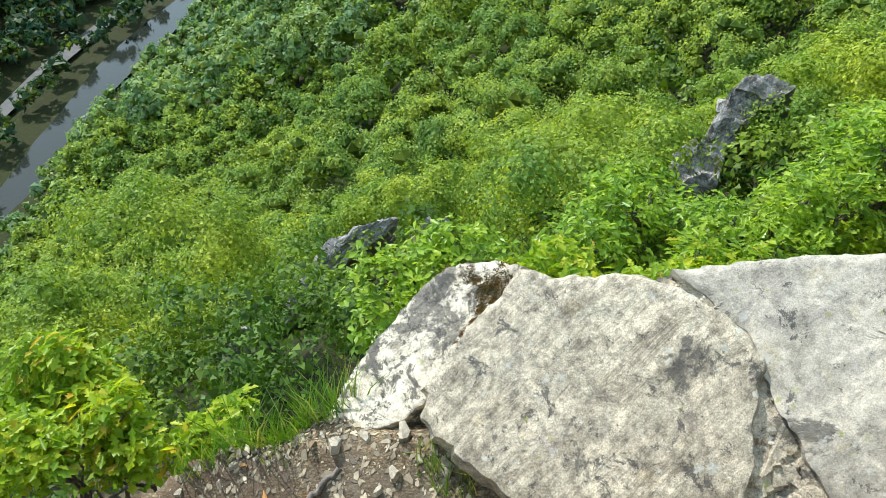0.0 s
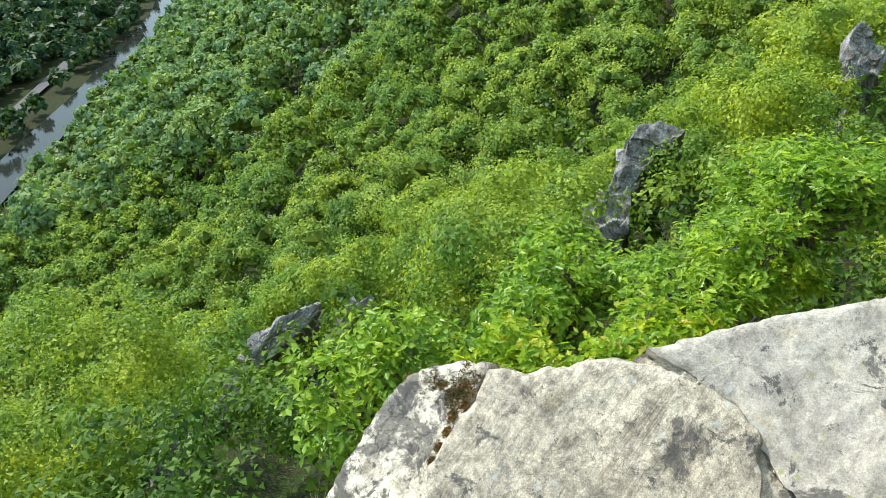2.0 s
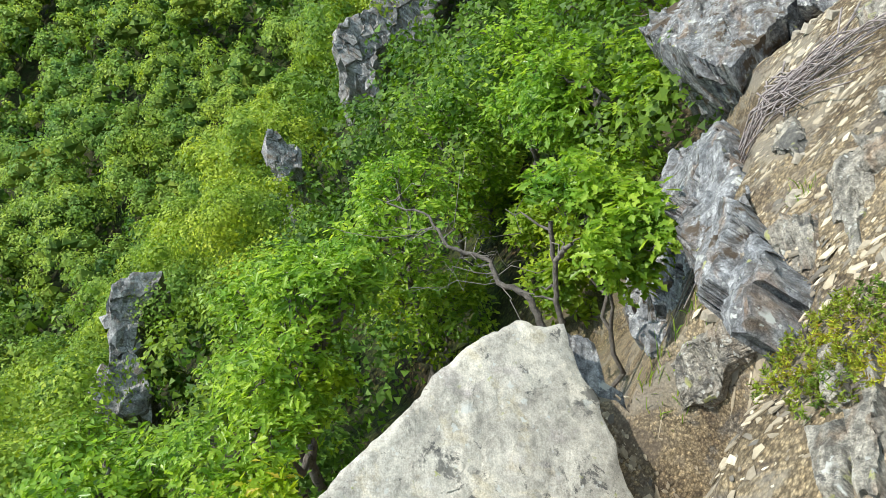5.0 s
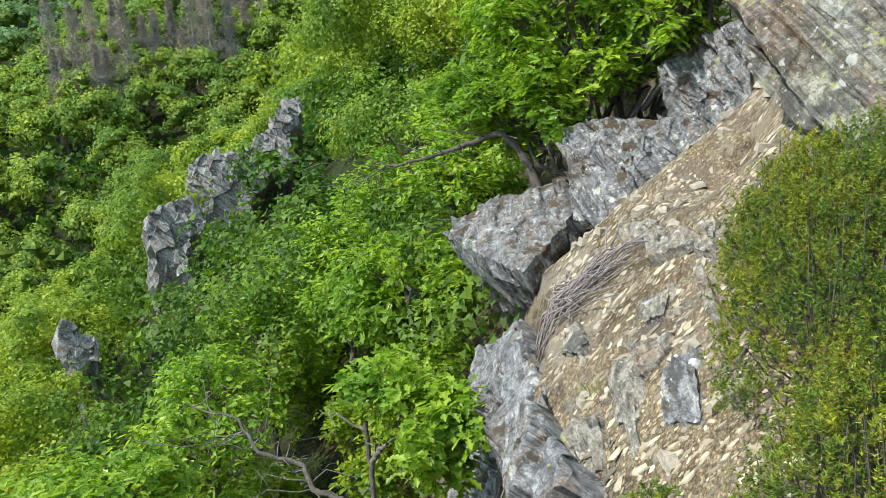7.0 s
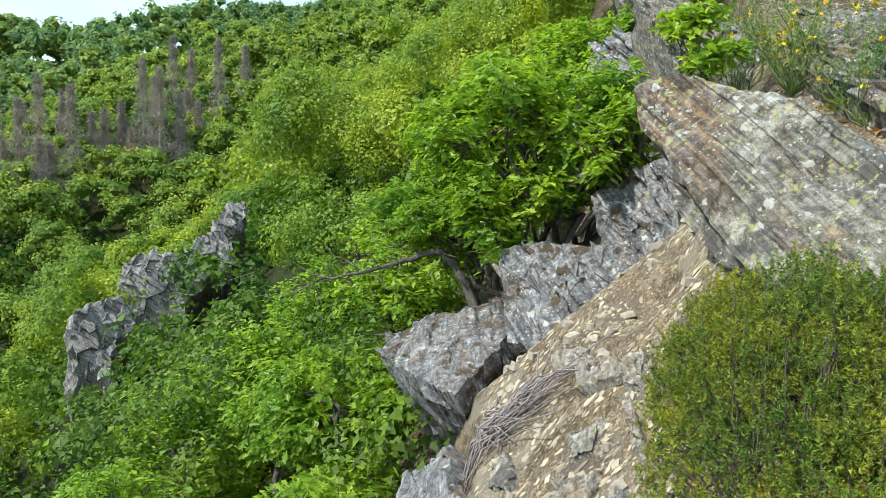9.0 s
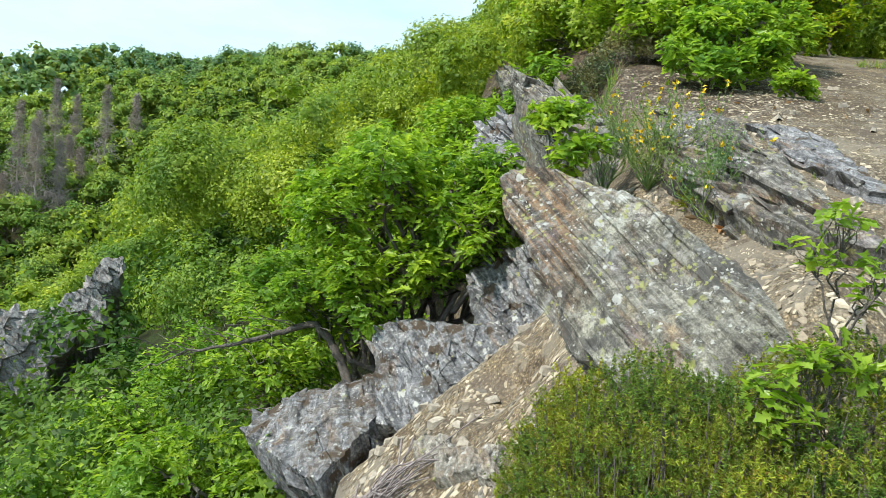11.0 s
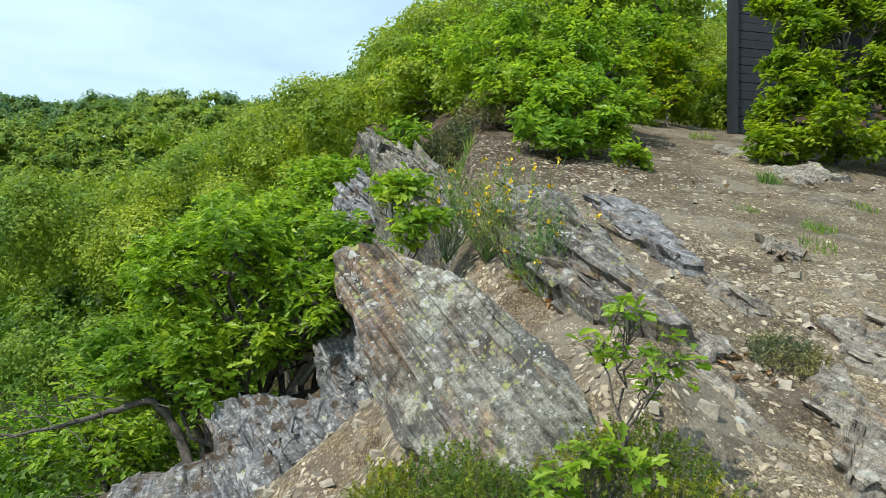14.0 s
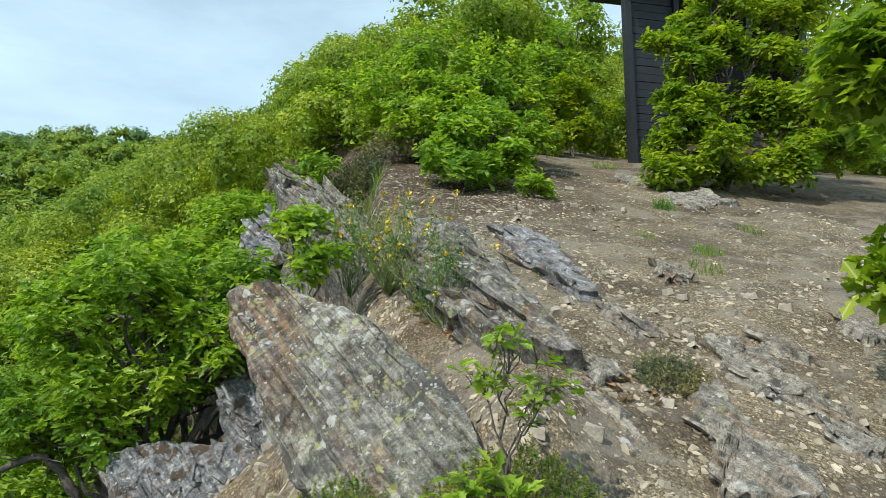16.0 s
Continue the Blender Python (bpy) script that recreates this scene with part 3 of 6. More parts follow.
# centre, facing and outline (metres, in the face's own plane) of each rock
ROCKS = {
    'slab_left': ((-2.034, -0.852, -2.75), (0.463, -0.242, 0.853), [(-0.111, 0.373), (0.1, 0.495), (0.219, 0.507), (0.215, 0.428), (0.208, 0.242), (0.189, 0.054), (0.143, -0.085), (0.1, -0.28), (0.065, -0.355), (-0.065, -0.493), (-0.292, -0.552), (-0.31, -0.395), (-0.27, -0.129), (-0.191, 0.191)]),
    'slab_mid': ((-1.76, -0.166, -2.557), (0.549, -0.115, 0.828), [(-0.371, 0.377), (-0.159, 0.387), (0.141, 0.447), (0.302, 0.449), (0.515, 0.362), (0.664, 0.211), (0.672, 0.078), (0.642, -0.062), (0.702, -0.34), (-0.145, -0.586), (-0.258, -0.507), (-0.451, -0.423), (-0.605, -0.345), (-0.622, -0.227), (-0.566, -0.013), (-0.46, 0.192)]),
    'slab_B': ((-1.827, 1.085, -2.349), (0.549, -0.115, 0.828), [(-0.69, -0.02), (-0.52, -0.21), (-0.41, -0.41), (-0.23, -0.63), (0.13, -0.69), (0.38, -0.51), (0.46, -0.36), (0.54, -0.15), (0.60, 0.03), (0.63, 0.20), (0.69, 0.39), (0.46, 0.50), (0.28, 0.49), (0.06, 0.44), (-0.20, 0.36), (-0.52, 0.27), (-0.74, 0.20), (-0.94, 0.13)]),
    'slab_C': ((-1.793, 0.478, -2.512), (0.549, -0.115, 0.828), [(-0.529, 0.292), (-0.256, 0.335), (-0.086, 0.256), (0.09, 0.071), (0.251, -0.069), (0.403, -0.202), (0.463, -0.411), (0.053, -0.531), (0.007, -0.222), (0.038, -0.079), (0.029, 0.056), (-0.123, 0.211), (-0.34, 0.292)]),
    'slab_step': ((-1.801, 1.834, -2.479), (0.549, -0.115, 0.828), [(-0.08, 0.02), (-0.15, -0.18), (-0.15, -0.31), (0.03, -0.16), (0.10, -0.02), (0.06, 0.06), (0.15, 0.24), (0.04, 0.35)]),
    'ledge': ((-2.582, 4.577, -1.434), (-0.251, -0.351, 0.902), [(-0.16, -0.35), (0.38, -0.36), (0.76, -0.36), (0.59, -0.06), (0.42, 0.33), (-0.15, 0.71), (-0.48, 0.35), (-0.70, 0.01), (-0.65, -0.28)]),
    'ledge_low': ((-1.79, 2.661, -1.884), (-0.789, -0.316, 0.526), [(-1.329, -0.575), (-1.525, -0.377), (-1.052, -0.056), (-1.172, 0.061), (-0.057, 0.224), (0.632, 0.312), (1.028, 0.372), (1.273, 0.313), (1.302, 0.221), (1.089, 0.12), (0.631, 0.009), (-0.086, -0.182), (-0.735, -0.44)]),
    'block': ((-1.616, 4.619, -0.894), (-0.104, -0.777, 0.621), [(-0.51, -0.15), (-0.33, -0.53), (-0.04, -0.55), (0.07, -0.24), (0.55, -0.07), (0.70, 0.26), (0.46, 0.38), (0.05, 0.30), (-0.29, 0.34), (-0.67, 0.25)]),
    'lean': ((-0.47, 2.964, -0.135), (-0.371, -0.763, 0.53), [(-0.79, 0.443), (-0.765, 0.488), (-0.633, 0.551), (-0.511, 0.528), (-0.356, 0.464), (-0.137, 0.383), (0.048, 0.308), (0.282, 0.158), (0.471, 0.037), (0.612, -0.085), (0.703, -0.211), (0.768, -0.33), (0.726, -0.479), (0.599, -0.584), (0.405, -0.626), (0.197, -0.552), (0.024, -0.433), (-0.138, -0.28), (-0.299, -0.12), (-0.502, 0.091), (-0.703, 0.247)]),
    'lean_low': ((-0.693, 3.089, -0.396), (-0.667, -0.667, 0.333), [(-0.25, 0.09), (0.01, -0.08), (0.22, -0.18), (0.38, -0.15), (0.14, -0.01), (-0.15, 0.10), (-0.35, 0.22)]),
    'crest': ((-1.591, 8.489, 1.791), (-0.157, -0.837, 0.523), [(-0.42, 0.07), (-0.05, -0.24), (0.35, -0.44), (0.71, -0.54), (0.76, -0.42), (0.26, 0.02), (-0.27, 0.40), (-0.54, 0.58), (-0.79, 0.56)]),
    'crest_low': ((-1.927, 7.794, 1.179), (-0.329, -0.768, 0.549), [(-0.17, -0.30), (0.33, -0.41), (0.71, -0.28), (0.43, 0.06), (0.00, 0.36), (-0.35, 0.45), (-0.50, 0.24), (-0.45, -0.11)]),
    'flower': ((0.161, 4.097, 0.344), (-0.159, -0.508, 0.847), [(-0.44, 0.12), (-0.08, -0.28), (0.17, -0.56), (0.42, -0.69), (0.63, -0.81), (0.70, -0.74), (0.46, -0.34), (0.16, 0.15), (-0.17, 0.68), (-0.51, 1.05), (-0.70, 0.95), (-0.67, 0.47)]),
    'brok': ((0.709, 5.125, 0.624), (0.078, -0.381, 0.921), [(-0.18, 0.30), (-0.14, -0.37), (-0.04, -0.89), (0.08, -0.86), (0.18, 0.08), (0.15, 0.82), (-0.05, 0.92)]),
    'gs1': ((1.15, 2.819, -0.382), (0.078, -0.363, 0.928), [(0.077, 0.438), (0.155, 0.406), (0.084, 0.171), (0.097, -0.098), (0.065, -0.32), (0.021, -0.415), (-0.304, -0.384), (-0.163, -0.078), (-0.032, 0.28)]),
    'gs2': ((1.532, 3.6, -0.11), (-0.032, -0.3, 0.953), [(-0.05, 0.672), (-0.016, 0.497), (0.072, 0.187), (0.13, -0.195), (0.159, -0.409), (0.075, -0.475), (-0.057, -0.375), (-0.152, -0.192), (-0.161, 0.291)]),
    'gs3': ((1.035, 3.989, 0.089), (0.097, -0.411, 0.906), [(-0.043, 0.255), (0.043, 0.169), (0.095, -0.075), (0.066, -0.223), (-0.056, -0.17), (-0.105, 0.044)]),
    'gs4': ((1.651, 2.96, -0.378), (0.171, -0.319, 0.932), [(0.009, 0.213), (0.307, 0.296), (0.087, 0.019), (-0.012, -0.154), (-0.062, -0.21), (-0.202, -0.165), (-0.127, 0.001)]),
    'gs5': ((0.454, 2.742, -0.446), (0.001, -0.318, 0.948), [(-0.084, 0.33), (0.018, 0.301), (0.116, -0.056), (0.122, -0.284), (-0.066, -0.281), (-0.106, -0.01)]),
    'gs6': ((0.644, 2.938, -0.336), (-0.059, -0.49, 0.869), [(-0.173, 0.256), (-0.038, 0.264), (0.057, 0.049), (0.147, -0.166), (0.101, -0.264), (0.01, -0.168), (-0.104, 0.028)]),
    'gs8': ((0.75, 3.332, -0.152), (0.112, -0.414, 0.903), [(-0.056, 0.102), (0.075, 0.069), (0.061, -0.07), (-0.081, -0.101)]),
    'gs9': ((1.777, 3.738, -0.059), (0.062, -0.434, 0.899), [(-0.061, 0.205), (0.059, 0.077), (0.09, -0.118), (0.009, -0.146), (-0.097, -0.019)]),
    'gs10': ((2.847, 7.862, 1.566), (0.061, -0.451, 0.89), [(-0.329, 0.147), (0.301, 0.449), (0.47, -0.04), (-0.091, -0.348), (-0.352, -0.208)]),
    'gs11': ((2.54, 9.019, 2.062), (0.031, -0.384, 0.923), [(-0.137, 0.594), (0.253, 0.231), (0.127, -0.505), (-0.242, -0.32)]),
    'gs12': ((1.635, 5.03, 0.471), (0.169, -0.277, 0.946), [(0.085, 0.294), (0.223, 0.14), (-0.037, -0.237), (-0.271, -0.196)]),
    'gs13': ((2.429, 4.166, 0.033), (0.196, -0.409, 0.891), [(0.109, 0.239), (0.155, 0.078), (0.035, -0.144), (-0.148, -0.175), (-0.151, 0.002)]),
    'ps1': ((-1.168, 2.043, -1.639), (-0.476, -0.682, 0.555), [(-0.133, -0.001), (-0.022, 0.108), (0.076, 0.044), (0.134, -0.036), (0.076, -0.079), (-0.132, -0.036)]),
    'ps2': ((-1.26, 2.009, -1.73), (-0.342, -0.857, 0.385), [(-0.076, 0.009), (0.02, 0.07), (0.073, 0.008), (-0.017, -0.087)]),
    'ps3': ((-1.026, 2.067, -1.494), (-0.653, -0.373, 0.659), [(-0.221, 0.041), (-0.199, 0.064), (0.228, -0.027), (0.203, -0.058), (-0.011, -0.02)]),
    'ps4': ((-1.327, 1.914, -2.107), (-0.196, -0.95, 0.244), [(-0.172, -0.024), (-0.019, 0.119), (0.196, 0.219), (0.23, 0.209), (0.034, 0.003), (0.024, -0.148), (-0.112, -0.274), (-0.18, -0.103)]),
    'ps5': ((-0.848, 1.373, -1.61), (-0.678, -0.118, 0.726), [(-0.144, -0.059), (-0.113, 0.023), (0.118, 0.038), (0.14, -0.002)]),
    'ps6': ((-0.757, 1.292, -1.538), (-0.703, -0.129, 0.699), [(-0.143, -0.042), (-0.121, 0.005), (0.143, 0.037), (0.121, -0.001)]),
    'ps7': ((-0.753, 1.045, -1.61), (-0.716, -0.264, 0.646), [(-0.099, -0.034), (-0.074, 0.031), (0.1, 0.027), (0.073, -0.024)]),
    'ps8': ((-0.699, 1.057, -1.55), (-0.688, -0.276, 0.672), [(-0.132, -0.027), (-0.115, 0.05), (0.137, 0.014), (0.111, -0.036)]),
    'ps10': ((-1.451, 2.755, -1.543), (-0.599, -0.273, 0.752), [(-0.166, -0.038), (-0.159, 0.044), (0.121, 0.061), (0.181, 0.003), (0.024, -0.07)]),
    'ps11': ((-0.838, 1.987, -1.343), (-0.644, -0.376, 0.667), [(-0.163, 0.002), (-0.092, 0.12), (0.195, -0.014), (0.06, -0.108)]),
    'ps12': ((-1.078, 2.966, -1.086), (-0.676, -0.307, 0.669), [(-0.309, -0.062), (0.062, 0.111), (0.252, 0.073), (-0.004, -0.122)]),
    'ps13': ((-1.049, 2.55, -1.258), (-0.584, -0.288, 0.759), [(-0.151, -0.036), (-0.039, 0.095), (0.132, 0.008), (0.058, -0.068)]),
    'ps14': ((-1.044, 2.256, -1.387), (-0.623, -0.41, 0.666), [(-0.102, 0.032), (0.039, 0.161), (0.08, 0.061), (0.032, -0.13), (-0.049, -0.124)]),
    'ps15': ((-0.843, 2.461, -1.124), (-0.646, -0.242, 0.724), [(-0.294, 0.016), (-0.243, 0.048), (0.289, -0.013), (0.248, -0.05)]),
    'ps16': ((-1.3, 3.324, -1.129), (-0.663, -0.383, 0.643), [(-0.251, -0.055), (0.018, 0.081), (0.225, 0.067), (0.008, -0.093)]),
    'ps17': ((-0.894, 2.776, -1.013), (-0.615, -0.381, 0.69), [(-0.146, 0.026), (-0.028, 0.078), (0.139, -0.041), (0.036, -0.062)]),
    'ps18': ((-1.044, 2.117, -1.489), (-0.64, -0.404, 0.654), [(-0.105, -0.008), (-0.079, 0.09), (0.143, -0.006), (0.041, -0.075)]),
    'rib_mid': ((-1.011, 6.038, 1.06), (-0.301, -0.723, 0.622), [(-1.008, 0.853), (-0.566, 0.63), (0.047, 0.192), (0.518, -0.189), (0.847, -0.552), (0.756, -0.67), (0.383, -0.469), (0.023, -0.246), (-0.295, 0.018), (-0.706, 0.434)]),
    'behind': ((-1.217, 4.819, -0.416), (-0.512, -0.820, 0.256), [(-0.28, -0.27), (0.07, -0.35), (0.35, -0.27), (0.41, 0.04), (0.17, 0.38), (-0.24, 0.33), (-0.48, 0.14)]),
    'cleft': ((-2.424, 3.640, -3.166), (-0.799, -0.449, 0.400), [(-0.70, -0.62), (0.35, -0.25), (0.96, 0.22), (1.13, 0.57), (0.46, 0.52), (-0.62, 0.19), (-1.58, -0.63)]),
    'q1': ((-0.85, 2.101, -1.29), (-0.644, -0.376, 0.667), [(-0.076, -0.038), (-0.055, 0.0), (0.001, 0.013), (0.057, 0.038), (0.078, 0.012), (-0.007, -0.025)]),
    'q2': ((-0.817, 1.976, -1.329), (-0.644, -0.376, 0.667), [(-0.043, 0.004), (-0.03, 0.029), (0.034, 0.015), (0.046, -0.025), (-0.007, -0.023)]),
    'q3': ((-0.884, 1.996, -1.382), (-0.644, -0.376, 0.667), [(-0.039, -0.005), (-0.022, 0.014), (0.047, 0.001), (0.013, -0.009)]),
}
OUTCROPS = {
    'outcrop_a': ((-16.858, 4.326, -9.682), (0.905, -0.267, 0.33), [(0.072, 1.514), (0.655, 1.643), (1.312, 1.41), (0.886, 0.958), (0.455, 0.823), (0.345, 0.369), (0.044, -0.206), (0.082, -0.71), (0.083, -1.378), (-0.187, -1.816), (-0.669, -1.776), (-1.169, -1.308), (-0.878, -0.799), (-0.639, -0.364), (-0.287, 0.523), (-0.106, 1.116)]),
    'outcrop_b': ((-19.873, 21.298, -2.34), (0.633, -0.7, 0.33), [(0.12, 1.067), (0.446, 1.531), (1.101, 1.5), (0.951, 0.372), (0.435, 0.06), (0.499, -1.184), (-0.488, -1.888), (-1.189, -1.296), (-1.055, -0.559), (-0.757, 0.046), (-0.065, 0.35)]),
    'outcrop_c': ((-20.478, 19.042, -4.178), (0.681, -0.654, 0.33), [(-1.376, 0.977), (-0.869, 1.45), (0.054, 1.411), (0.985, 1.461), (1.846, 0.777), (1.376, -0.017), (0.771, -0.567), (0.913, -1.461), (0.111, -1.567), (-1.024, -1.454), (-1.336, -0.866), (-1.451, -0.144)]),
    'outcrop_h': ((-20.798, 16.768, -5.711), (0.725, -0.604, 0.33), [(-1.145, 0.483), (-0.857, 1.171), (-0.252, 1.445), (0.487, 1.593), (1.06, 1.054), (0.91, 0.309), (0.36, 0.099), (0.17, -1.019), (0.335, -1.967), (-0.126, -1.906), (-0.107, -0.869), (-0.835, -0.394)]),
    'outcrop_d': ((-18.371, 10.741, -7.103), (0.804, -0.495, 0.33), [(-0.237, 0.771), (0.041, 0.649), (0.452, -0.174), (0.307, -0.581), (-0.011, -0.691), (-0.181, -0.308), (-0.372, 0.334)]),
    'outcrop_e': ((-15.675, -6.631, -14.204), (0.879, 0.345, 0.33), [(1.961, 1.247), (2.039, 0.902), (1.175, 0.681), (0.705, 0.485), (0.222, 0.198), (-0.378, -0.258), (-0.961, -1.107), (-1.503, -1.684), (-1.825, -1.52), (-1.436, -0.82), (-0.849, -0.454), (-0.288, 0.291), (0.237, 0.847), (0.899, 1.19)]),
    'outcrop_f': ((-17.617, -4.008, -14.396), (0.925, 0.188, 0.33), [(0.68, 0.692), (0.821, 0.549), (0.277, 0.04), (-0.209, -0.322), (-0.564, -0.896), (-0.656, -0.59), (-0.37, 0.082), (0.022, 0.445)]),
    'outcrop_g': ((-11.495, -7.571, -13.455), (0.804, 0.494, 0.33), [(-0.048, 0.629), (0.199, 0.463), (0.109, -0.004), (0.717, -0.135), (0.373, -0.609), (-0.213, -0.565), (-0.658, -0.148), (-0.477, 0.368)]),
}


def frame_axes(n):
    n = np.array(n) / np.linalg.norm(n)
    u = np.cross((0, 0, 1.0), n)
    u /= np.linalg.norm(u)
    return u, np.cross(n, u), n


def fbm(p, seed):
    """Cheap smooth noise at several sizes, from sums of turned sines."""
    r = np.random.default_rng(seed)
    out = np.zeros(len(p))
    for k in range(7):
        f = 2.2 * 1.75 ** k
        d = r.normal(size=(3, 3))
        d /= np.linalg.norm(d, axis=1)[:, None]
        ph = r.uniform(0, 6.28, 3)
        out += np.sin(p @ d[0] * f + ph[0] + 1.3 * np.sin(p @ d[1] * f * 0.7 + ph[1])) * np.sin(p @ d[2] * f * 1.1 + ph[2]) * 0.62 ** k
    return out


DIP = np.array((0.54, -0.66, -0.52))
STRIKE = np.cross(BED, DIP)


def facets(p, seed, cell, amp):
    """Broken faces: each spot of rock follows the flat plane of its nearest joint block, so that edges and small ledges stand between them."""
    r = np.random.default_rng(seed + 500)
    q = np.stack([p @ DIP / 1.7, p @ STRIKE, p @ BED / 0.55], 1) / cell
    lo, hi = q.min(0), q.max(0)
    n = int(min(700, max(8, np.prod(np.maximum(hi - lo, 0.6)) * 0.9)))
    seeds = r.uniform(lo, hi, (n, 3))
    near = np.concatenate([np.argmin(((c[:, None] - seeds[None]) ** 2).sum(-1), 1) for c in np.array_split(q, max(1, len(q) // 2000))])
    tilt = r.normal(size=(n, 3)) * 0.5
    off = r.uniform(-1, 1, n)
    return amp * (off[near] + np.clip(((q - seeds[near]) * tilt[near]).sum(1), -1, 1))


def plate_mesh(rg, at, thick, length, wide, face, proud, turn=0.07, cuts=0, wear=0.0):
    """One angular piece of rock: the hull of a few points, flat along the bedding, standing a little proud of the face."""
    n = BED + rg.normal(size=3) * turn
    n /= np.linalg.norm(n)
    u = DIP - n * (DIP @ n) + STRIKE * rg.normal() * 1.7 * turn
    u /= np.linalg.norm(u)
    w = np.cross(n, u)
    a, b, c = rg.uniform(-1, 1, (3, 12))
    far = np.abs(a) + np.abs(b) > 1.5
    a, b = np.where(far, a * 0.75, a), np.where(far, b * 0.75, b)
    p = u * (a * length * 0.5)[:, None] + w * (b * wide * 0.5)[:, None] + n * (np.sign(c) * np.abs(c) ** 0.4 * thick * 0.5)[:, None]
    p = at + p - np.array(face) * ((p @ np.array(face)).max() - proud)
    bm = bmesh.new()
    vs = [bm.verts.new(Vector(q)) for q in p]
    hull = bmesh.ops.convex_hull(bm, input=vs, use_existing_faces=False)
    inside = [g for g in hull["geom_interior"] if isinstance(g, bmesh.types.BMVert)]
    if inside:
        bmesh.ops.delete(bm, geom=inside, context="VERTS")
    if cuts:
        bmesh.ops.subdivide_edges(bm, edges=bm.edges[:], cuts=cuts, use_grid_fill=True)
        bmesh.ops.triangulate(bm, faces=bm.faces[:])
        co = np.array([v.co[:] for v in bm.verts])
        push = fbm(co * 1.9, 31) * wear
        for v, q in zip(bm.verts, push):
            v.co += v.normal * float(q)
    return bm


def part(name, bm, material, parent, label=""):
    me = bpy.data.meshes.new(name)
    bm.to_mesh(me)
    bm.free()
    me.materials.append(material)
    ob = new(name, me)
    ob.parent = parent
    ob.matrix_parent_inverse = parent.matrix_world.inverted()
    return tagged(ob, label)


def rock(name, key, depth, material, label, seed=0, lay=0.05, relief=0.04, rough=0.02, grow=1.0, drop=0.0, rings=34, around=150, table=None, size=1.0, category="rock", lift=0.0, jag=0.03, block=0.0, cell=0.25, plates=0, plate=(0.05, 0.4, 0.02), facet=0.0, facet_cell=0.3, group=""):
    """A slate rock: an uneven face in its outline, stepped along the bedding, with layered broken sides going back into the hill."""
    o, n, outline = (table or ROCKS)[key]
    u, v, n = frame_axes(n)
    pts = np.array(outline, float)
    c = pts.mean(0)
    seg = np.roll(pts, -1, 0) - pts
    ln = np.linalg.norm(seg, axis=1)
    t = np.linspace(0, ln.sum(), around, endpoint=False)
    cum = np.concatenate([[0], np.cumsum(ln)])
    k = np.searchsorted(cum, t, side="right") - 1
    rim = pts[k] + seg[k] * ((t - cum[k]) / ln[k])[:, None]
    rg = np.random.default_rng(seed + 11)
    jit = np.convolve(np.tile(rg.normal(size=around), 3), np.ones(3) / 3, "same")[around:2 * around]
    rim = c + (rim - c) * (1 + jag * jit)[:, None]
    span = np.ptp(pts, 0).mean()
    P = []
    for q in np.linspace(0.02, 1, rings) ** 0.85:
        P.append(np.concatenate([c + (rim - c) * q, np.full((around, 1), -0.008 * span * max(0, (q - 0.9) / 0.1) ** 2)], 1))
    steps = 12
    for j in range(1, steps + 1):
        w = j / steps
        off = 1 + (grow - 1) * w + rg.normal() * 0.015
        b = c + (rim - c) * off
        P.append(np.concatenate([b, np.full((around, 1), -depth * w - 0.02 * span)], 1))
    P = np.array(P)
    flat = P.reshape(-1, 3)
    world_p = np.array(o) + flat[:, :1] * u + flat[:, 1:2] * v + flat[:, 2:] * n + np.array(n) * lift
    world_p = world_p - np.array((0, 0, 1.0)) * (drop * np.clip(-flat[:, 2:] / depth, 0, 1))
    h = world_p @ BED / lay
    h = h + 0.9 * np.sin(h * 0.31 + seed) + 0.5 * np.sin(h * 0.83) + 0.7 * fbm(world_p * 1.1 / size, seed + 3)
    saw = (h - np.floor(h))
    hard = np.random.default_rng(99).uniform(-1, 1, 4096)[(np.floor(h).astype(int)) % 4096]
    patchy = np.clip(0.55 + 0.5 * fbm(world_p * 0.9 / size, seed + 5), 0.05, 1.2)
    push = relief * patchy * (1.1 * hard ** 3 - 0.45 * saw ** 3) + rough * fbm(world_p * 2.0 / size, seed + 7)
    if block:
        ids = [np.floor(world_p @ (np.array(d) / np.linalg.norm(d)) / (cell * w) + 0.35 * fbm(world_p * 0.7 / size, seed + 20 + q)) for q, (d, w) in enumerate((((0.72, 0.05, 0.69), 0.55), ((0.5, -0.8, 0.2), 1.3), ((-0.5, -0.35, 0.8), 1.0)))]
        hsh = np.sin(ids[0] * 127.1 + ids[1] * 311.7 + ids[2] * 74.7) * 43758.5
        push = push + block * ((hsh - np.floor(hsh)) * 2 - 1)
    if facet:
        push = push + facets(world_p, seed, facet_cell, facet) + 0.4 * facets(world_p, seed + 1, facet_cell * 0.4, facet)
    ring = np.repeat(np.arange(len(P)), around)
    side = ring >= rings
    rad = (flat[:, :2] - c)
    rad /= np.linalg.norm(rad, axis=1)[:, None] + 1e-6
    outward = rad[:, :1] * u + rad[:, 1:2] * v
    world_p = world_p + np.where(side[:, None], outward, np.array(n)) * push[:, None] * np.where(side, 1.6, 1.0)[:, None]
    m = len(P)
    ids = np.arange(m * around).reshape(m, around)
    f = np.stack([ids[:-1], ids[1:], np.roll(ids[1:], -1, 1), np.roll(ids[:-1], -1, 1)], -1).reshape(-1, 4)
    cen = world_p[:around].mean(0)
    world_p = np.concatenate([world_p, cen[None]])
    cap = np.stack([np.full(around, m * around), ids[0], np.roll(ids[0], -1), np.roll(ids[0], -1)], -1)
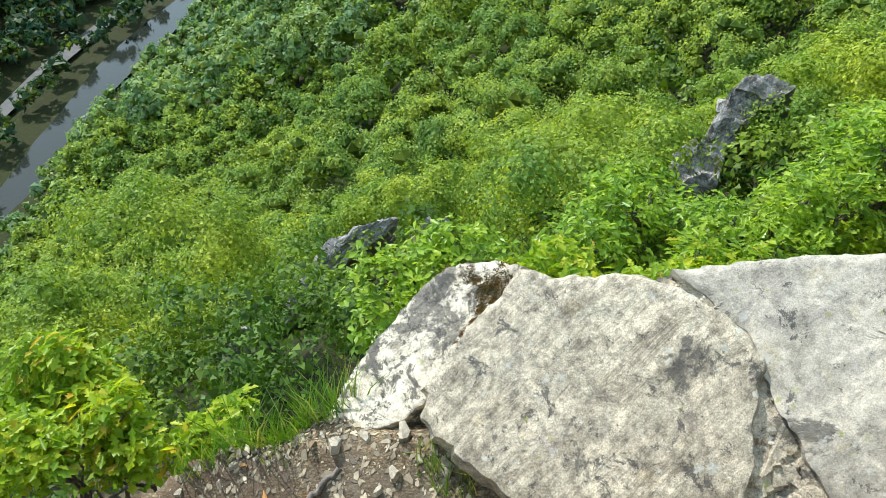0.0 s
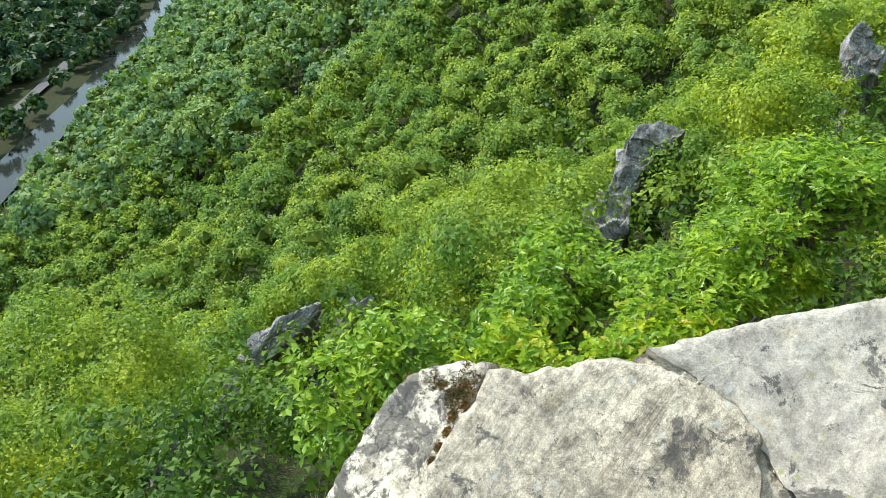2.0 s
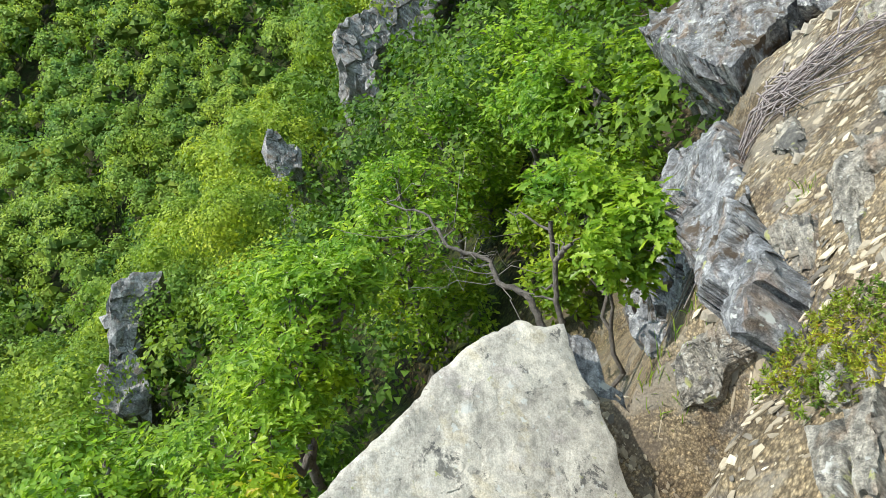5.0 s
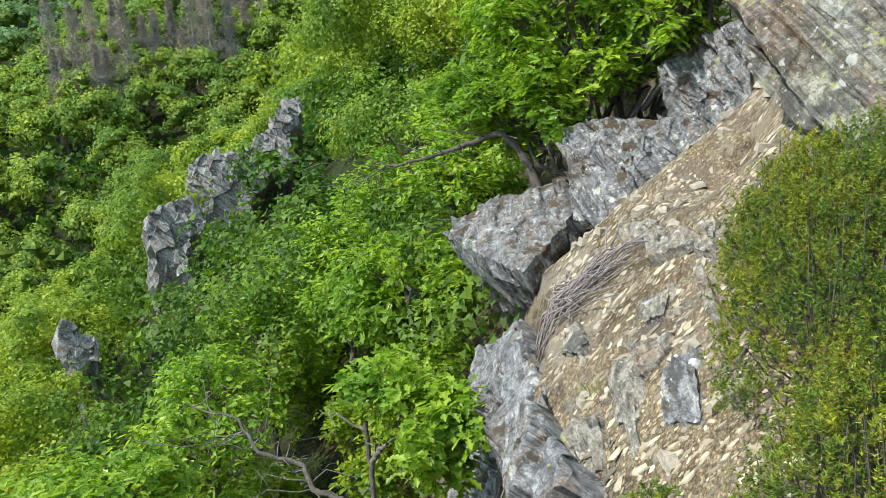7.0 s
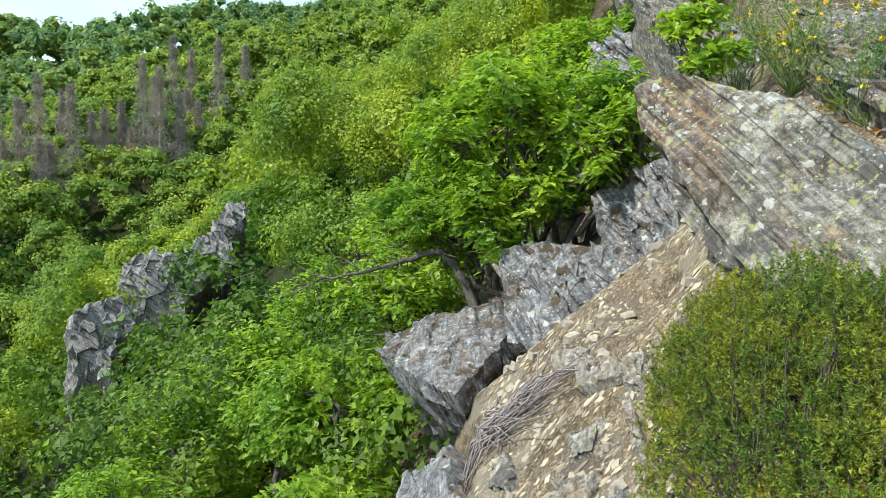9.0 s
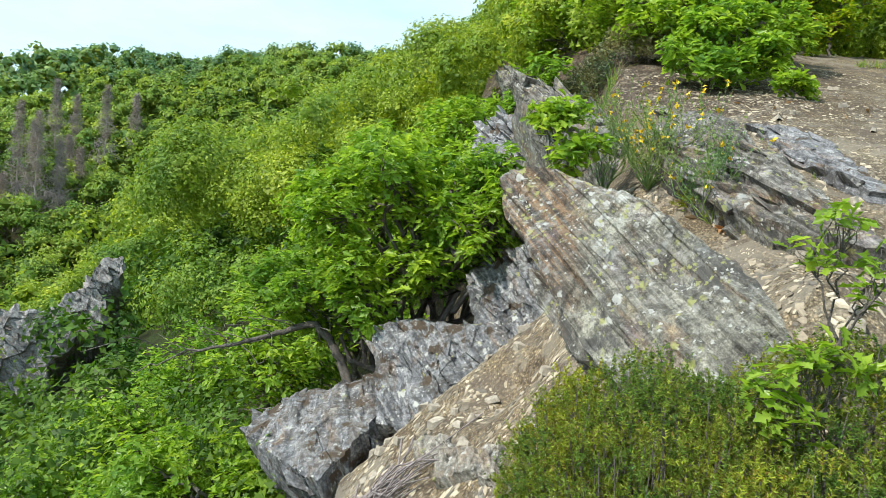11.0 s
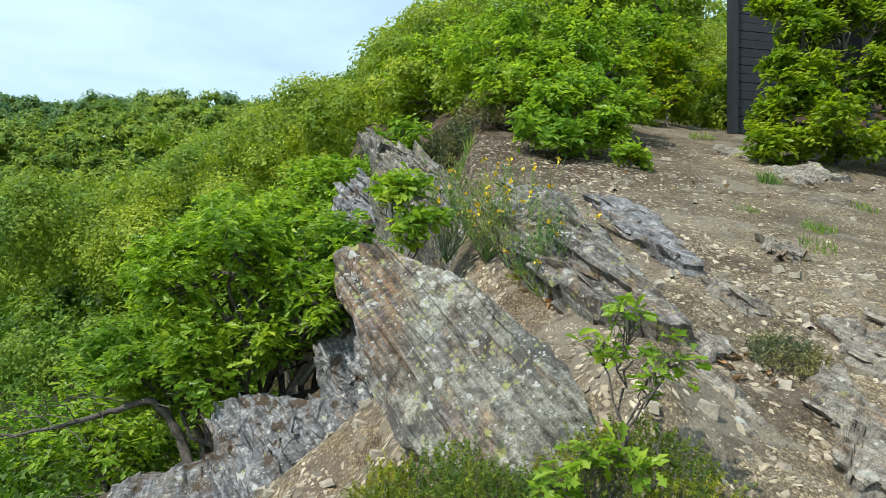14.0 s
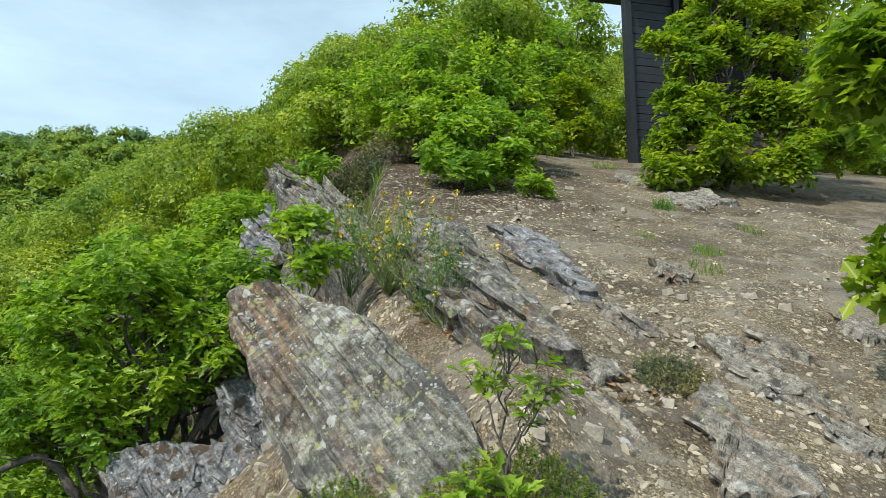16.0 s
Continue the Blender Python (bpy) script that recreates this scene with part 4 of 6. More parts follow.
    me = mesh_np(name, world_p, f, material, True)
    bm = bmesh.new()
    bm.from_mesh(me)
    bm.verts.ensure_lookup_table()
    for a in range(around):
        bm.faces.new((bm.verts[m * around], bm.verts[a], bm.verts[(a + 1) % around])).smooth = True
    bmesh.ops.recalc_face_normals(bm, faces=bm.faces)
    for e in bm.edges:
        if len(e.link_faces) == 2 and e.calc_face_angle(0) > (0.4 if facet else 0.7):
            e.smooth = False
    bm.to_mesh(me)
    bm.free()
    body = new(name, me)
    for _ in range(plates):
        k = int(rg.integers(around * (rings // 3), around * (rings + steps // 2)))
        face = n if k < around * rings else outward[k]
        part("slate_plate", plate_mesh(rg, world_p[k], plate[0] * rg.uniform(0.5, 1.5), plate[1] * rg.uniform(0.4, 1.2), plate[1] * rg.uniform(0.25, 0.6), face, plate[2] * rg.uniform(-0.3, 1.0)), material, body)
    return tagged(body, label, category, group)


rock("rock_slab", "slab_mid", 0.7, M_SLAB, "flat pale grey slab of schist on the cliff edge", 1, lay=0.035, relief=0.006, rough=0.012, grow=1.28)
rock("rock_slab", "slab_left", 0.9, M_SLAB_MOSS, "slab of schist blotched with dark moss and cream patches", 2, lay=0.03, relief=0.008, rough=0.014, grow=1.3)
rock("rock_slab", "slab_B", 0.8, M_SLAB_SMOOTH, "broad smooth pale slab ending in a point over the drop", 3, lay=0.035, relief=0.005, rough=0.012, grow=1.05)
rock("fissured_rock", "slab_C", 0.5, M_SLAB, "folded and cracked rock between two pale slabs", 4, lay=0.045, relief=0.02, rough=0.012, facet=0.016, facet_cell=0.13, plates=14, plate=(0.04, 0.35, 0.02), rings=44, around=180)
rock("broken_slate", "slab_step", 0.4, M_SLATE_GREY, "broken slate steps along the edge of the pale slab", 5, lay=0.03, relief=0.03, rough=0.015)
rock("rock_ledge", "ledge", 0.75, M_SLATE_MOSS, "jutting grey slate ledge with dark moss over the drop", 6, plates=30, plate=(0.06, 0.5, 0.02), lay=0.05, relief=0.017, rough=0.025, grow=0.75, rings=50, around=200, facet=0.02, facet_cell=0.3)
rock("slate_outcrop", "ledge_low", 0.9, M_SLATE_GREY, "layered blue-grey slate wall under the path's edge", 7, plates=22, plate=(0.05, 0.3, 0.02), lay=0.05, relief=0.025, rough=0.03, grow=1.15, rings=60, around=220, facet=0.035, facet_cell=0.3)
rock("rock_block", "block", 0.9, M_SLATE_MOSS, "upright mossy slate block at the foot of the leaning rock", 8, plates=40, plate=(0.08, 0.5, 0.025), lay=0.05, relief=0.021, rough=0.03, rings=50, around=200, facet=0.022, facet_cell=0.34)
rock("leaning_rock", "lean", 0.9, M_LEAN, "big leaning slate rock striped with rust and lichen", 9, lay=0.028, relief=0.013, rough=0.03, block=0.01, cell=0.2, grow=0.95, rings=70, around=260, jag=0.015)
rock("slate_outcrop", "behind", 0.6, M_SLATE_MOSS, "shaded slate under the oak between the rocks", 15, plates=24, plate=(0.08, 0.5, 0.04), lay=0.05, relief=0.021, rough=0.05, facet=0.035, facet_cell=0.3)
rock("slate_outcrop", "cleft", 0.6, M_SLATE_GREY, "broken slate wall in the cleft under the path", 16, plates=36, plate=(0.08, 0.5, 0.05), lay=0.05, relief=0.021, rough=0.05, facet=0.035, facet_cell=0.3)
rock("leaning_slate", "lean_low", 0.4, M_SLATE, "smaller leaning slate beneath the big rock", 10, plates=10, plate=(0.05, 0.4, 0.03), lay=0.04, relief=0.02)
rock("crest_rock", "crest", 0.9, M_SLATE, "jagged dark slate rib on the crest", 11, plates=45, plate=(0.12, 0.9, 0.1), lay=0.07, relief=0.049, rough=0.05, facet=0.04, facet_cell=0.4)
rock("crest_rock", "crest_low", 0.9, M_SLATE_GREY, "lower grey slate rib overgrown by leaves", 12, plates=45, plate=(0.12, 0.8, 0.08), lay=0.07, relief=0.049, rough=0.05, facet=0.04, facet_cell=0.4)
rock("rock_outcrop", "flower", 0.8, M_SLATE, "sloping slate outcrop with pale lichen beside flowering broom", 13, plates=40, plate=(0.06, 0.8, 0.05), lift=0.05, lay=0.05, relief=0.028, rough=0.03, rings=46, around=200, facet=0.02, facet_cell=0.34)
rock("crest_rock", "rib_mid", 0.8, M_SLATE, "jagged slate rib running down from the crest to the broom", 17, plates=40, plate=(0.08, 0.7, 0.07), lay=0.06, relief=0.04, rough=0.04, facet=0.04, facet_cell=0.34, rings=46, around=190, drop=1.8, grow=1.15)
rock("slate_rib", "brok", 0.3, M_SLATE_GREY, "long grey slate rib in the brown soil", 14, plates=16, plate=(0.07, 0.7, 0.03), lay=0.05, relief=0.035, rough=0.02, lift=0.05, facet=0.016, facet_cell=0.2)
for j, key in enumerate(("gs1", "gs2", "gs3", "gs4", "gs5", "gs6", "gs8", "gs9", "gs10", "gs11", "gs12", "gs13")):
    rock("ground_slate", key, 0.16, M_PATH_SLATE, "worn slate slab bedded in the stony path", 20 + j, lay=0.03, relief=0.014, rough=0.012, rings=30, around=110, lift=0.042, jag=0.05, grow=1.4, size=0.7, facet=0.016, facet_cell=0.11, plates=6, plate=(0.03, 0.3, 0.012), group="slates in the path")
for j, key in enumerate(("ps1", "ps2", "ps3", "ps4", "ps5", "ps6", "ps7", "ps8", "ps10", "ps11", "ps12", "ps13", "ps14", "ps15", "ps16", "ps17", "ps18")):
    rock("path_slate", key, 0.12, M_PATH_SLATE if key != "ps11" else M_SLATE_GREY, "blue-grey slate bedded in the gravel slope", 40 + j, lay=0.025, relief=0.008, rough=0.01, rings=18, around=80, lift=0.036, jag=0.05, grow=1.5, size=0.6, facet=0.008, facet_cell=0.09, plates=3, plate=(0.025, 0.14, 0.012), group="slates in the gravel slope")
for j, key in enumerate(("q1", "q2", "q3")):
    tagged(rock("quartz_lens", key, 0.1, M_QUARTZ, "small white quartz lens in the slate", 80 + j, lay=0.02, relief=0.004, rough=0.006, rings=12, around=50, lift=0.03, jag=0.12), group="quartz in the slate")
for j, key in enumerate(OUTCROPS):
    big = max(np.ptp(np.array(OUTCROPS[key][2]), 0))
    rock("rock_outcrop", key, 1.6 + 0.6 * big, M_CLIFF, "grey rock outcrop standing out of the wooded slope", 60 + j, lay=0.22, relief=0.05, rough=0.05, grow=1.15, drop=2.5, rings=46, around=170, jag=0.04, facet=0.1, facet_cell=0.6, plates=int(5 * big), plate=(0.35, 1.2, 0.1), size=3.0, table=OUTCROPS, group="outcrops in the wood")

# ---------------------------------------------------------------- woods
rng = np.random.default_rng(5)


def crown_leaves(rng, centre, radius, n, size, flat=0.95, lumps=20):
    """n leaf sprays on the outer side of the clumps that make up a crown: centres, facing and sizes."""
    ld = rng.normal(size=(lumps, 3))
    ld[:, 2] = np.abs(ld[:, 2]) * 1.1 - 0.3
    ld /= np.linalg.norm(ld, axis=1)[:, None]
    lc = ld * rng.uniform(0.5, 0.82, (lumps, 1))
    lr = rng.uniform(0.2, 0.42, lumps)
    pick = rng.choice(lumps, n, p=lr ** 2 / (lr ** 2).sum())
    d = rng.normal(size=(n, 3))
    d /= np.linalg.norm(d, axis=1)[:, None]
    d = d + ld[pick] * 0.75 + np.array((0, 0, 0.3))
    d /= np.linalg.norm(d, axis=1)[:, None]
    deep = np.where(rng.uniform(size=n) < 0.34, rng.uniform(0.45, 0.8, n), rng.uniform(0.82, 1.12, n))
    p = lc[pick] + d * (lr[pick] * deep)[:, None]
    p[:, 2] *= flat
    nor = d + rng.normal(size=(n, 3)) * 0.36 + np.array((0, 0, 0.15))
    nor /= np.linalg.norm(nor, axis=1)[:, None]
    core = (lc * np.array((1, 1, flat)) * radius + centre, lr * radius * 0.62)
    return centre + p * radius, nor, size * rng.uniform(0.55, 1.3, n) * np.where(deep < 0.81, 1.5, 1.0), core


def cards(pos, nor, size, rng, long=1.45):
    """Pointed leaf sprays, each a bent rhombus."""
    n = len(pos)
    u = np.cross(nor, rng.normal(size=(n, 3)))
    u /= np.linalg.norm(u, axis=1)[:, None] + 1e-9
    v = np.cross(nor, u)
    s = size[:, None]
    verts = np.stack([pos - u * s * 0.5 * long, pos + v * s * 0.34 + nor * s * 0.16, pos + u * s * 0.5 * long, pos - v * s * 0.34 + nor * s * 0.16], 1).reshape(-1, 3)
    return verts, np.arange(4 * n).reshape(n, 4)


def chips_of_green(pos, nor, size, rng):
    """Leaf clusters as small three-cornered sprays."""
    n = len(pos)
    u = np.cross(nor, rng.normal(size=(n, 3)))
    u /= np.linalg.norm(u, axis=1)[:, None] + 1e-9
    v = np.cross(nor, u)
    s = size[:, None]
    k = rng.uniform(0.6, 1.3, (3, n, 1))
    verts = np.stack([pos - u * s * 0.66 * k[0] - v * s * 0.3, pos + u * s * 0.6 * k[1] - v * s * 0.4, pos + v * s * 0.75 * k[2]], 1).reshape(-1, 3)
    return verts, np.arange(3 * n).reshape(n, 3)


def cores(at, r, rng):
    """A rough eight-sided opaque lump added in each clump to block light between leaves."""
    n = len(at)
    axes = np.array([(1, 0, 0), (-1, 0, 0), (0, 1, 0), (0, -1, 0), (0, 0, 1), (0, 0, -1)], float)
    turn = rng.uniform(0, 6.283, n)
    c, s = np.cos(turn)[:, None], np.sin(turn)[:, None]
    k = rng.uniform(0.85, 1.15, (n, 6)) * r[:, None]
    x, y, z = (axes[None, :, q] * k for q in range(3))
    v = at[:, None] + np.stack([x * c - y * s, x * s + y * c, z], -1)
    tri = np.array([(0, 2, 4), (2, 1, 4), (1, 3, 4), (3, 0, 4), (2, 0, 5), (1, 2, 5), (3, 1, 5), (0, 3, 5)])
    return v.reshape(-1, 3), (tri[None] + 6 * np.arange(n)[:, None, None]).reshape(-1, 3)


def woods(name, places, label, material, px=0.0034, cover=0.8, least=0.055, core=True):
    P, N, S, A, R = [], [], [], [], []
    for (x, y, z, r) in places:
        dist = math.sqrt(x * x + y * y + z * z)
        size = max(least, px * dist)
        k = int(cover * 4 * math.pi * r * r * 0.62 / (size * size))
        p, nn, ss, (at, rad) = crown_leaves(rng, np.array((x, y, z)), r, max(60, min(k, 12000)), size, lumps=int(rng.integers(16, 28)))
        P.append(p), N.append(nn), S.append(ss), A.append(at), R.append(rad)
    v, f = chips_of_green(np.concatenate(P), np.concatenate(N), np.concatenate(S), rng)
    # Added opaque lumps keep the gaps between leaf clumps dark.
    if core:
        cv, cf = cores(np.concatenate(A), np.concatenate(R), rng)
        tagged(new("shade_core", mesh_np("shade_core", cv, cf, M_SHADE_CORE)), "opaque dark lumps added inside the tree crowns to block light", "trees", kind="stuff")
    return tagged(new(name, mesh_np(name, v, f, material)), label, "trees", kind="stuff")


CLEAR = [(o[0][0], o[0][1], 0.3) for o in OUTCROPS.values()]


def scatter(x0, x1, y0, y1, gap, keep, lift=2.0):
    out = []
    for x in np.arange(x0, x1, gap):
        for y in np.arange(y0, y1, gap):
            px, py = x + rng.uniform(-0.45, 0.45) * gap, y + rng.uniform(-0.45, 0.45) * gap
            r = gap * rng.uniform(0.5, 0.72)
            size = rng.uniform(0.75, 1.2)
            if keep(px, py) and all((px - cx) ** 2 + (py - cy) ** 2 > (cr + r * 0.7) ** 2 for cx, cy, cr in CLEAR):
                out.append((px, py, land1(px, py) + (0.6 * r + lift) * size, r))
    return out


def seen_past(x, y, z, r, part_of=0.78):
    """Leave free the sight lines to the outcrops just in front of them."""
    for c, _, outline in OUTCROPS.values():
        span = 0.5 * np.ptp(np.array(outline), 0).mean()
        c = Vector(c) - Vector((-0.2, -0.4, -0.3)) + Vector((0, 0, 0.25 * span))
        p = Vector((x + 0.2, y + 0.4, z + 0.3))
        if p.length < c.length + 1 and p.angle(c) < (r * 0.6) / p.length + part_of * span / c.length:
            return False
    return True


def under_crest(x, y, z, r):
    """Height of a crown on the ridge so that the wood's roof climbs evenly from the brink."""
    az, d = math.degrees(math.atan2(-x, y)), math.hypot(x, y)
    el = float(np.interp(az, (-30, 0, 2, 8.7, 13, 15.5, 17.5, 40), (32, 30, 27.5, 23.6, 20.8, 18.6, 16.6, 14)))
    return min(z, d * math.tan(radians(el)) - 0.95 * r)


slope_near = [q for q in scatter(-40, -7, -42, 62, 3.6, lambda x, y: x < edge_x(y) - 4.5, 1.6) if seen_past(*q)]
under = [q for q in scatter(-40, -2, -42, 62, 2.6, lambda x, y: x < edge_x(y) - 1.4, 0.1) if seen_past(q[0], q[1], q[2] - 0.6, q[3] * 0.4, 0.25)]
under += scatter(-110, -40, -85, 125, 5.0, lambda x, y: True, 0.2) + scatter(-300, -110, -97, 60, 7.5, lambda x, y: True, 0.0)
slope_mid = scatter(-110, -40, -85, 125, 5.4, lambda x, y: True, 2.5)
slope_far = scatter(-420, -110, -85, 150, 8.5, lambda x, y: y < 150, 2.5)
crest_far = scatter(-110, -15, 118, 165, 6.5, lambda x, y: True, 2.5)
bank = scatter(-500, -50, -150, -86, 6.0, lambda x, y: y > river_y(x) + 8.5, 0.3)
over = lambda x, y: y < river_y(x) - 9.0 and abs(y - river_y(x) + 19.5) > 5.5
valley_other = scatter(-520, -60, -210, -112, 6.5, over, 1.8) + scatter(-520, -60, -330, -210, 10.0, over, 3.0)
woods("hillside_wood", slope_near, "fresh green oak wood on the steep slope below the cliff", M_FOREST, cover=1.0, core=False)
woods("undergrowth", under, "low green shrubs between the trees on the slope", M_UNDER, cover=0.4, px=0.006, least=0.05, core=False)
woods("hillside_wood", slope_mid, "dense green deciduous wood covering the valley side", M_MID_HAZED, px=0.0028, cover=0.62)
woods("hillside_wood", slope_far + bank, "distant deciduous wood on the valley side", M_FAR_HAZED, px=0.0044, cover=0.7)
woods("hillside_wood", crest_far, "distant deciduous wood along the crest", M_FAR_HAZED, px=0.0026, cover=0.7)
woods("valley_wood", valley_other, "wood across the river, leaves coloured dark and bluish for shade and haze", M_VALLEY_SHADE, px=0.006)
ridge = [(x, y, under_crest(x, y, z, r), r) for x, y, z, r in scatter(-9, 17, 13.4, 40, 3.2, lambda x, y: x > edge_x(y) - 5 and not (x > 1.5 and y < 17), 1.2)]
ridge = [(x, y, max(z, math.hypot(x, y) * math.tan(radians(rng.uniform(24, 31))) - r) if -x < 0.05 * y and y < 24 else z, r) for x, y, z, r in ridge]
ridge = [q for q in ridge if q[2] > land1(q[0], q[1]) + 0.2]
ridge += scatter(-4, 17, 12.6, 19, 1.7, lambda x, y: not (x > 1.8 and y < 14), 0.0)
ridge += scatter(2, 26, 14.6, 18.5, 1.6, lambda x, y: True, -0.3)
ridge_far = [(x, y, under_crest(x, y, z, r), r) for x, y, z, r in scatter(-40, 45, 40, 118, 6.5, lambda x, y: True, 2.5)]
woods("ridge_wood", ridge, "bright young oak wood on the ridge above the rocks", M_FOREST, cover=1.0, core=False)
woods("ridge_wood", ridge_far, "oak wood further up the ridge", M_FOREST, px=0.0045, core=False)


# ---------------------------------------------------------------- near oaks, built leaf by leaf
def leaf_template(stations, widths, curl=0.12, fold=0.18):
    v = []
    for t, w in zip(stations, widths):
        z = -curl * (t - 0.35) ** 2
        v += [(t, 0, z), (t - 0.03, w, z + fold * w), (t - 0.03, -w, z + fold * w)]
    k = len(stations)
    last = 3 * (k - 1)
    left = [0] + [last] + [3 * i + 1 for i in range(k - 2, 0, -1)]
    right = [0] + [3 * i + 2 for i in range(1, k - 1)] + [last]
    keep = sorted(set(left + right))
    spot = {q: i for i, q in enumerate(keep)}
    return np.array(v)[keep], np.array([[spot[q] for q in left], [spot[q] for q in right]])


OAK_LEAF = leaf_template([0, 0.2, 0.31, 0.45, 0.57, 0.72, 0.84, 1.0], [0.012, 0.12, 0.05, 0.21, 0.1, 0.27, 0.12, 0.05], 0.25)
OAK_LEAF_SIMPLE = leaf_template([0, 0.42, 0.72, 1.0], [0.02, 0.13, 0.23, 0.05], 0.25)


def place_template(template, pos, axis, nor, size):
    """Copies of a flat template: x along axis, z along nor."""
    tv, tf = template
    x = axis / (np.linalg.norm(axis, axis=1)[:, None] + 1e-9)
    z = nor - x * (nor * x).sum(1)[:, None]
    z /= np.linalg.norm(z, axis=1)[:, None] + 1e-9
    y = np.cross(z, x)
    v = pos[:, None] + size[:, None, None] * (tv[None, :, :1] * x[:, None] + tv[None, :, 1:2] * y[:, None] + tv[None, :, 2:] * z[:, None])
    f = tf[None] + (np.arange(len(pos)) * len(tv))[:, None, None]
    return v.reshape(-1, 3), f.reshape(-1, tf.shape[1])


def tube(points, r0, r1, sides=6):
    p = np.array(points, float)
    n = len(p)
    t = np.gradient(p, axis=0)
    t /= np.linalg.norm(t, axis=1)[:, None] + 1e-9
    ref = np.array((0.3, 0.9, 0.2))
    a = np.cross(t, ref)
    a /= np.linalg.norm(a, axis=1)[:, None] + 1e-9
    b = np.cross(t, a)
    ang = np.linspace(0, 2 * np.pi, sides, endpoint=False)
    r = np.linspace(r0, r1, n)[:, None, None]
    v = p[:, None] + r * (np.cos(ang)[None, :, None] * a[:, None] + np.sin(ang)[None, :, None] * b[:, None])
    ids = np.arange(n * sides).reshape(n, sides)
    f = np.stack([ids[:-1], ids[1:], np.roll(ids[1:], -1, 1), np.roll(ids[:-1], -1, 1)], -1).reshape(-1, 4)
    return v.reshape(-1, 3), f


def join(parts):
    V, F, k = [], [], 0
    for v, f in parts:
        V.append(v), F.append(f + k)
        k += len(v)
    return np.concatenate(V), np.concatenate(F)


def limb(rg, a, b, n=7, wob=0.06, sag=0.0):
    a, b = np.array(a, float), np.array(b, float)
    t = np.linspace(0, 1, n)[:, None]
    L = np.linalg.norm(b - a)
    w = rg.normal(size=(n, 3)) * wob * L * np.sin(np.pi * t) ** 0.7
    return a + (b - a) * t + w + np.array((0, 0, 1.0)) * (sag * L * np.sin(np.pi * t))


def child(name, me, parent):
    ob = new(name, me)
    ob.parent = parent
    ob.matrix_parent_inverse = parent.matrix_world.inverted()
    return ob


def oak(name, base, blobs, rosettes, leaf, seed, label, material=None, trunk=0.05, template=OAK_LEAF, category="tree", per=7, branches=16, group=""):
    rg = np.random.default_rng(seed)
    rosettes, leaf = int(rosettes * (1.8 if template is OAK_LEAF else 1.45)), leaf * (0.72 if template is OAK_LEAF else 0.82)
    base = np.array(base, float)
    base[2] = min(base[2], land1(base[0], base[1]) + 0.02) - 0.05
    root = new(name)
    root.location = base
    bpy.context.view_layer.update()
    total = sum(r ** 2 for _, r in blobs)
    C, D, wood = [], [], []
    mean = sum(np.array(c, float) * r for c, r in blobs) / sum(r for _, r in blobs)
    bole = limb(rg, base, base + (mean - base) * 0.55, 8, 0.05)
    wood.append(tube(bole, trunk, trunk * 0.7, 8))
    for c, r in blobs:
        c = np.array(c, float)
        n = int(rosettes * r ** 2 / total)
        lumps = 9
        ld = rg.normal(size=(lumps, 3))
        ld /= np.linalg.norm(ld, axis=1)[:, None]
        lc = c + ld * r * rg.uniform(0.35, 0.75, (lumps, 1)) * np.array((1, 1, 0.75))
        pick = rg.integers(0, lumps, n)
        d = rg.normal(size=(n, 3))
        d[:, 2] = d[:, 2] * 0.8 + 0.25
        d /= np.linalg.norm(d, axis=1)[:, None]
        p = lc[pick] + d * r * (0.42 * rg.uniform(0.4, 1.05, n))[:, None]
        C.append(p), D.append(d)
        main = limb(rg, bole[-1], c, 9, 0.06)
        wood.append(tube(main, trunk * 0.62, trunk * 0.3, 6))
        for q in lc:
            start = main[int(rg.integers(4, 9))]
            br = limb(rg, start, q, 7, 0.07, 0.05)
            wood.append(tube(br, trunk * 0.38, trunk * 0.14, 5))
            near = p[np.argsort(((p - q) ** 2).sum(1))[: branches]]
            for tip in near[:: 2 if template is OAK_LEAF else 4]:
                wood.append(tube(limb(rg, br[int(rg.integers(3, 7))], tip, 5, 0.06), trunk * 0.13, trunk * 0.05, 4))
    C, D = np.concatenate(C), np.concatenate(D)
    up = D * 0.5 + np.array((0, 0, 0.9)) + rg.normal(size=D.shape) * 0.25
    up /= np.linalg.norm(up, axis=1)[:, None]
    L = np.repeat(np.arange(len(C)), per)
    a0 = np.cross(up[L], rg.normal(size=(len(L), 3)))
    a0 /= np.linalg.norm(a0, axis=1)[:, None] + 1e-9
    axis = a0 + up[L] * rg.uniform(-0.35, 0.5, (len(L), 1))
    nor = up[L] + rg.normal(size=(len(L), 3)) * 0.35
    size = leaf * rg.uniform(0.6, 1.2, len(L))
    pos = C[L] + rg.normal(size=(len(L), 3)) * leaf * 0.22
    v, f = place_template(template, pos, axis, nor, size)
    tagged(child("crown", mesh_np("crown", v, f, material or M_OAK, True), root), kind="stuff")
    v, f = join(wood)
    child("trunk", mesh_np("trunk", v, f, M_BARK, True), root)
    return tagged(root, label, category, group)


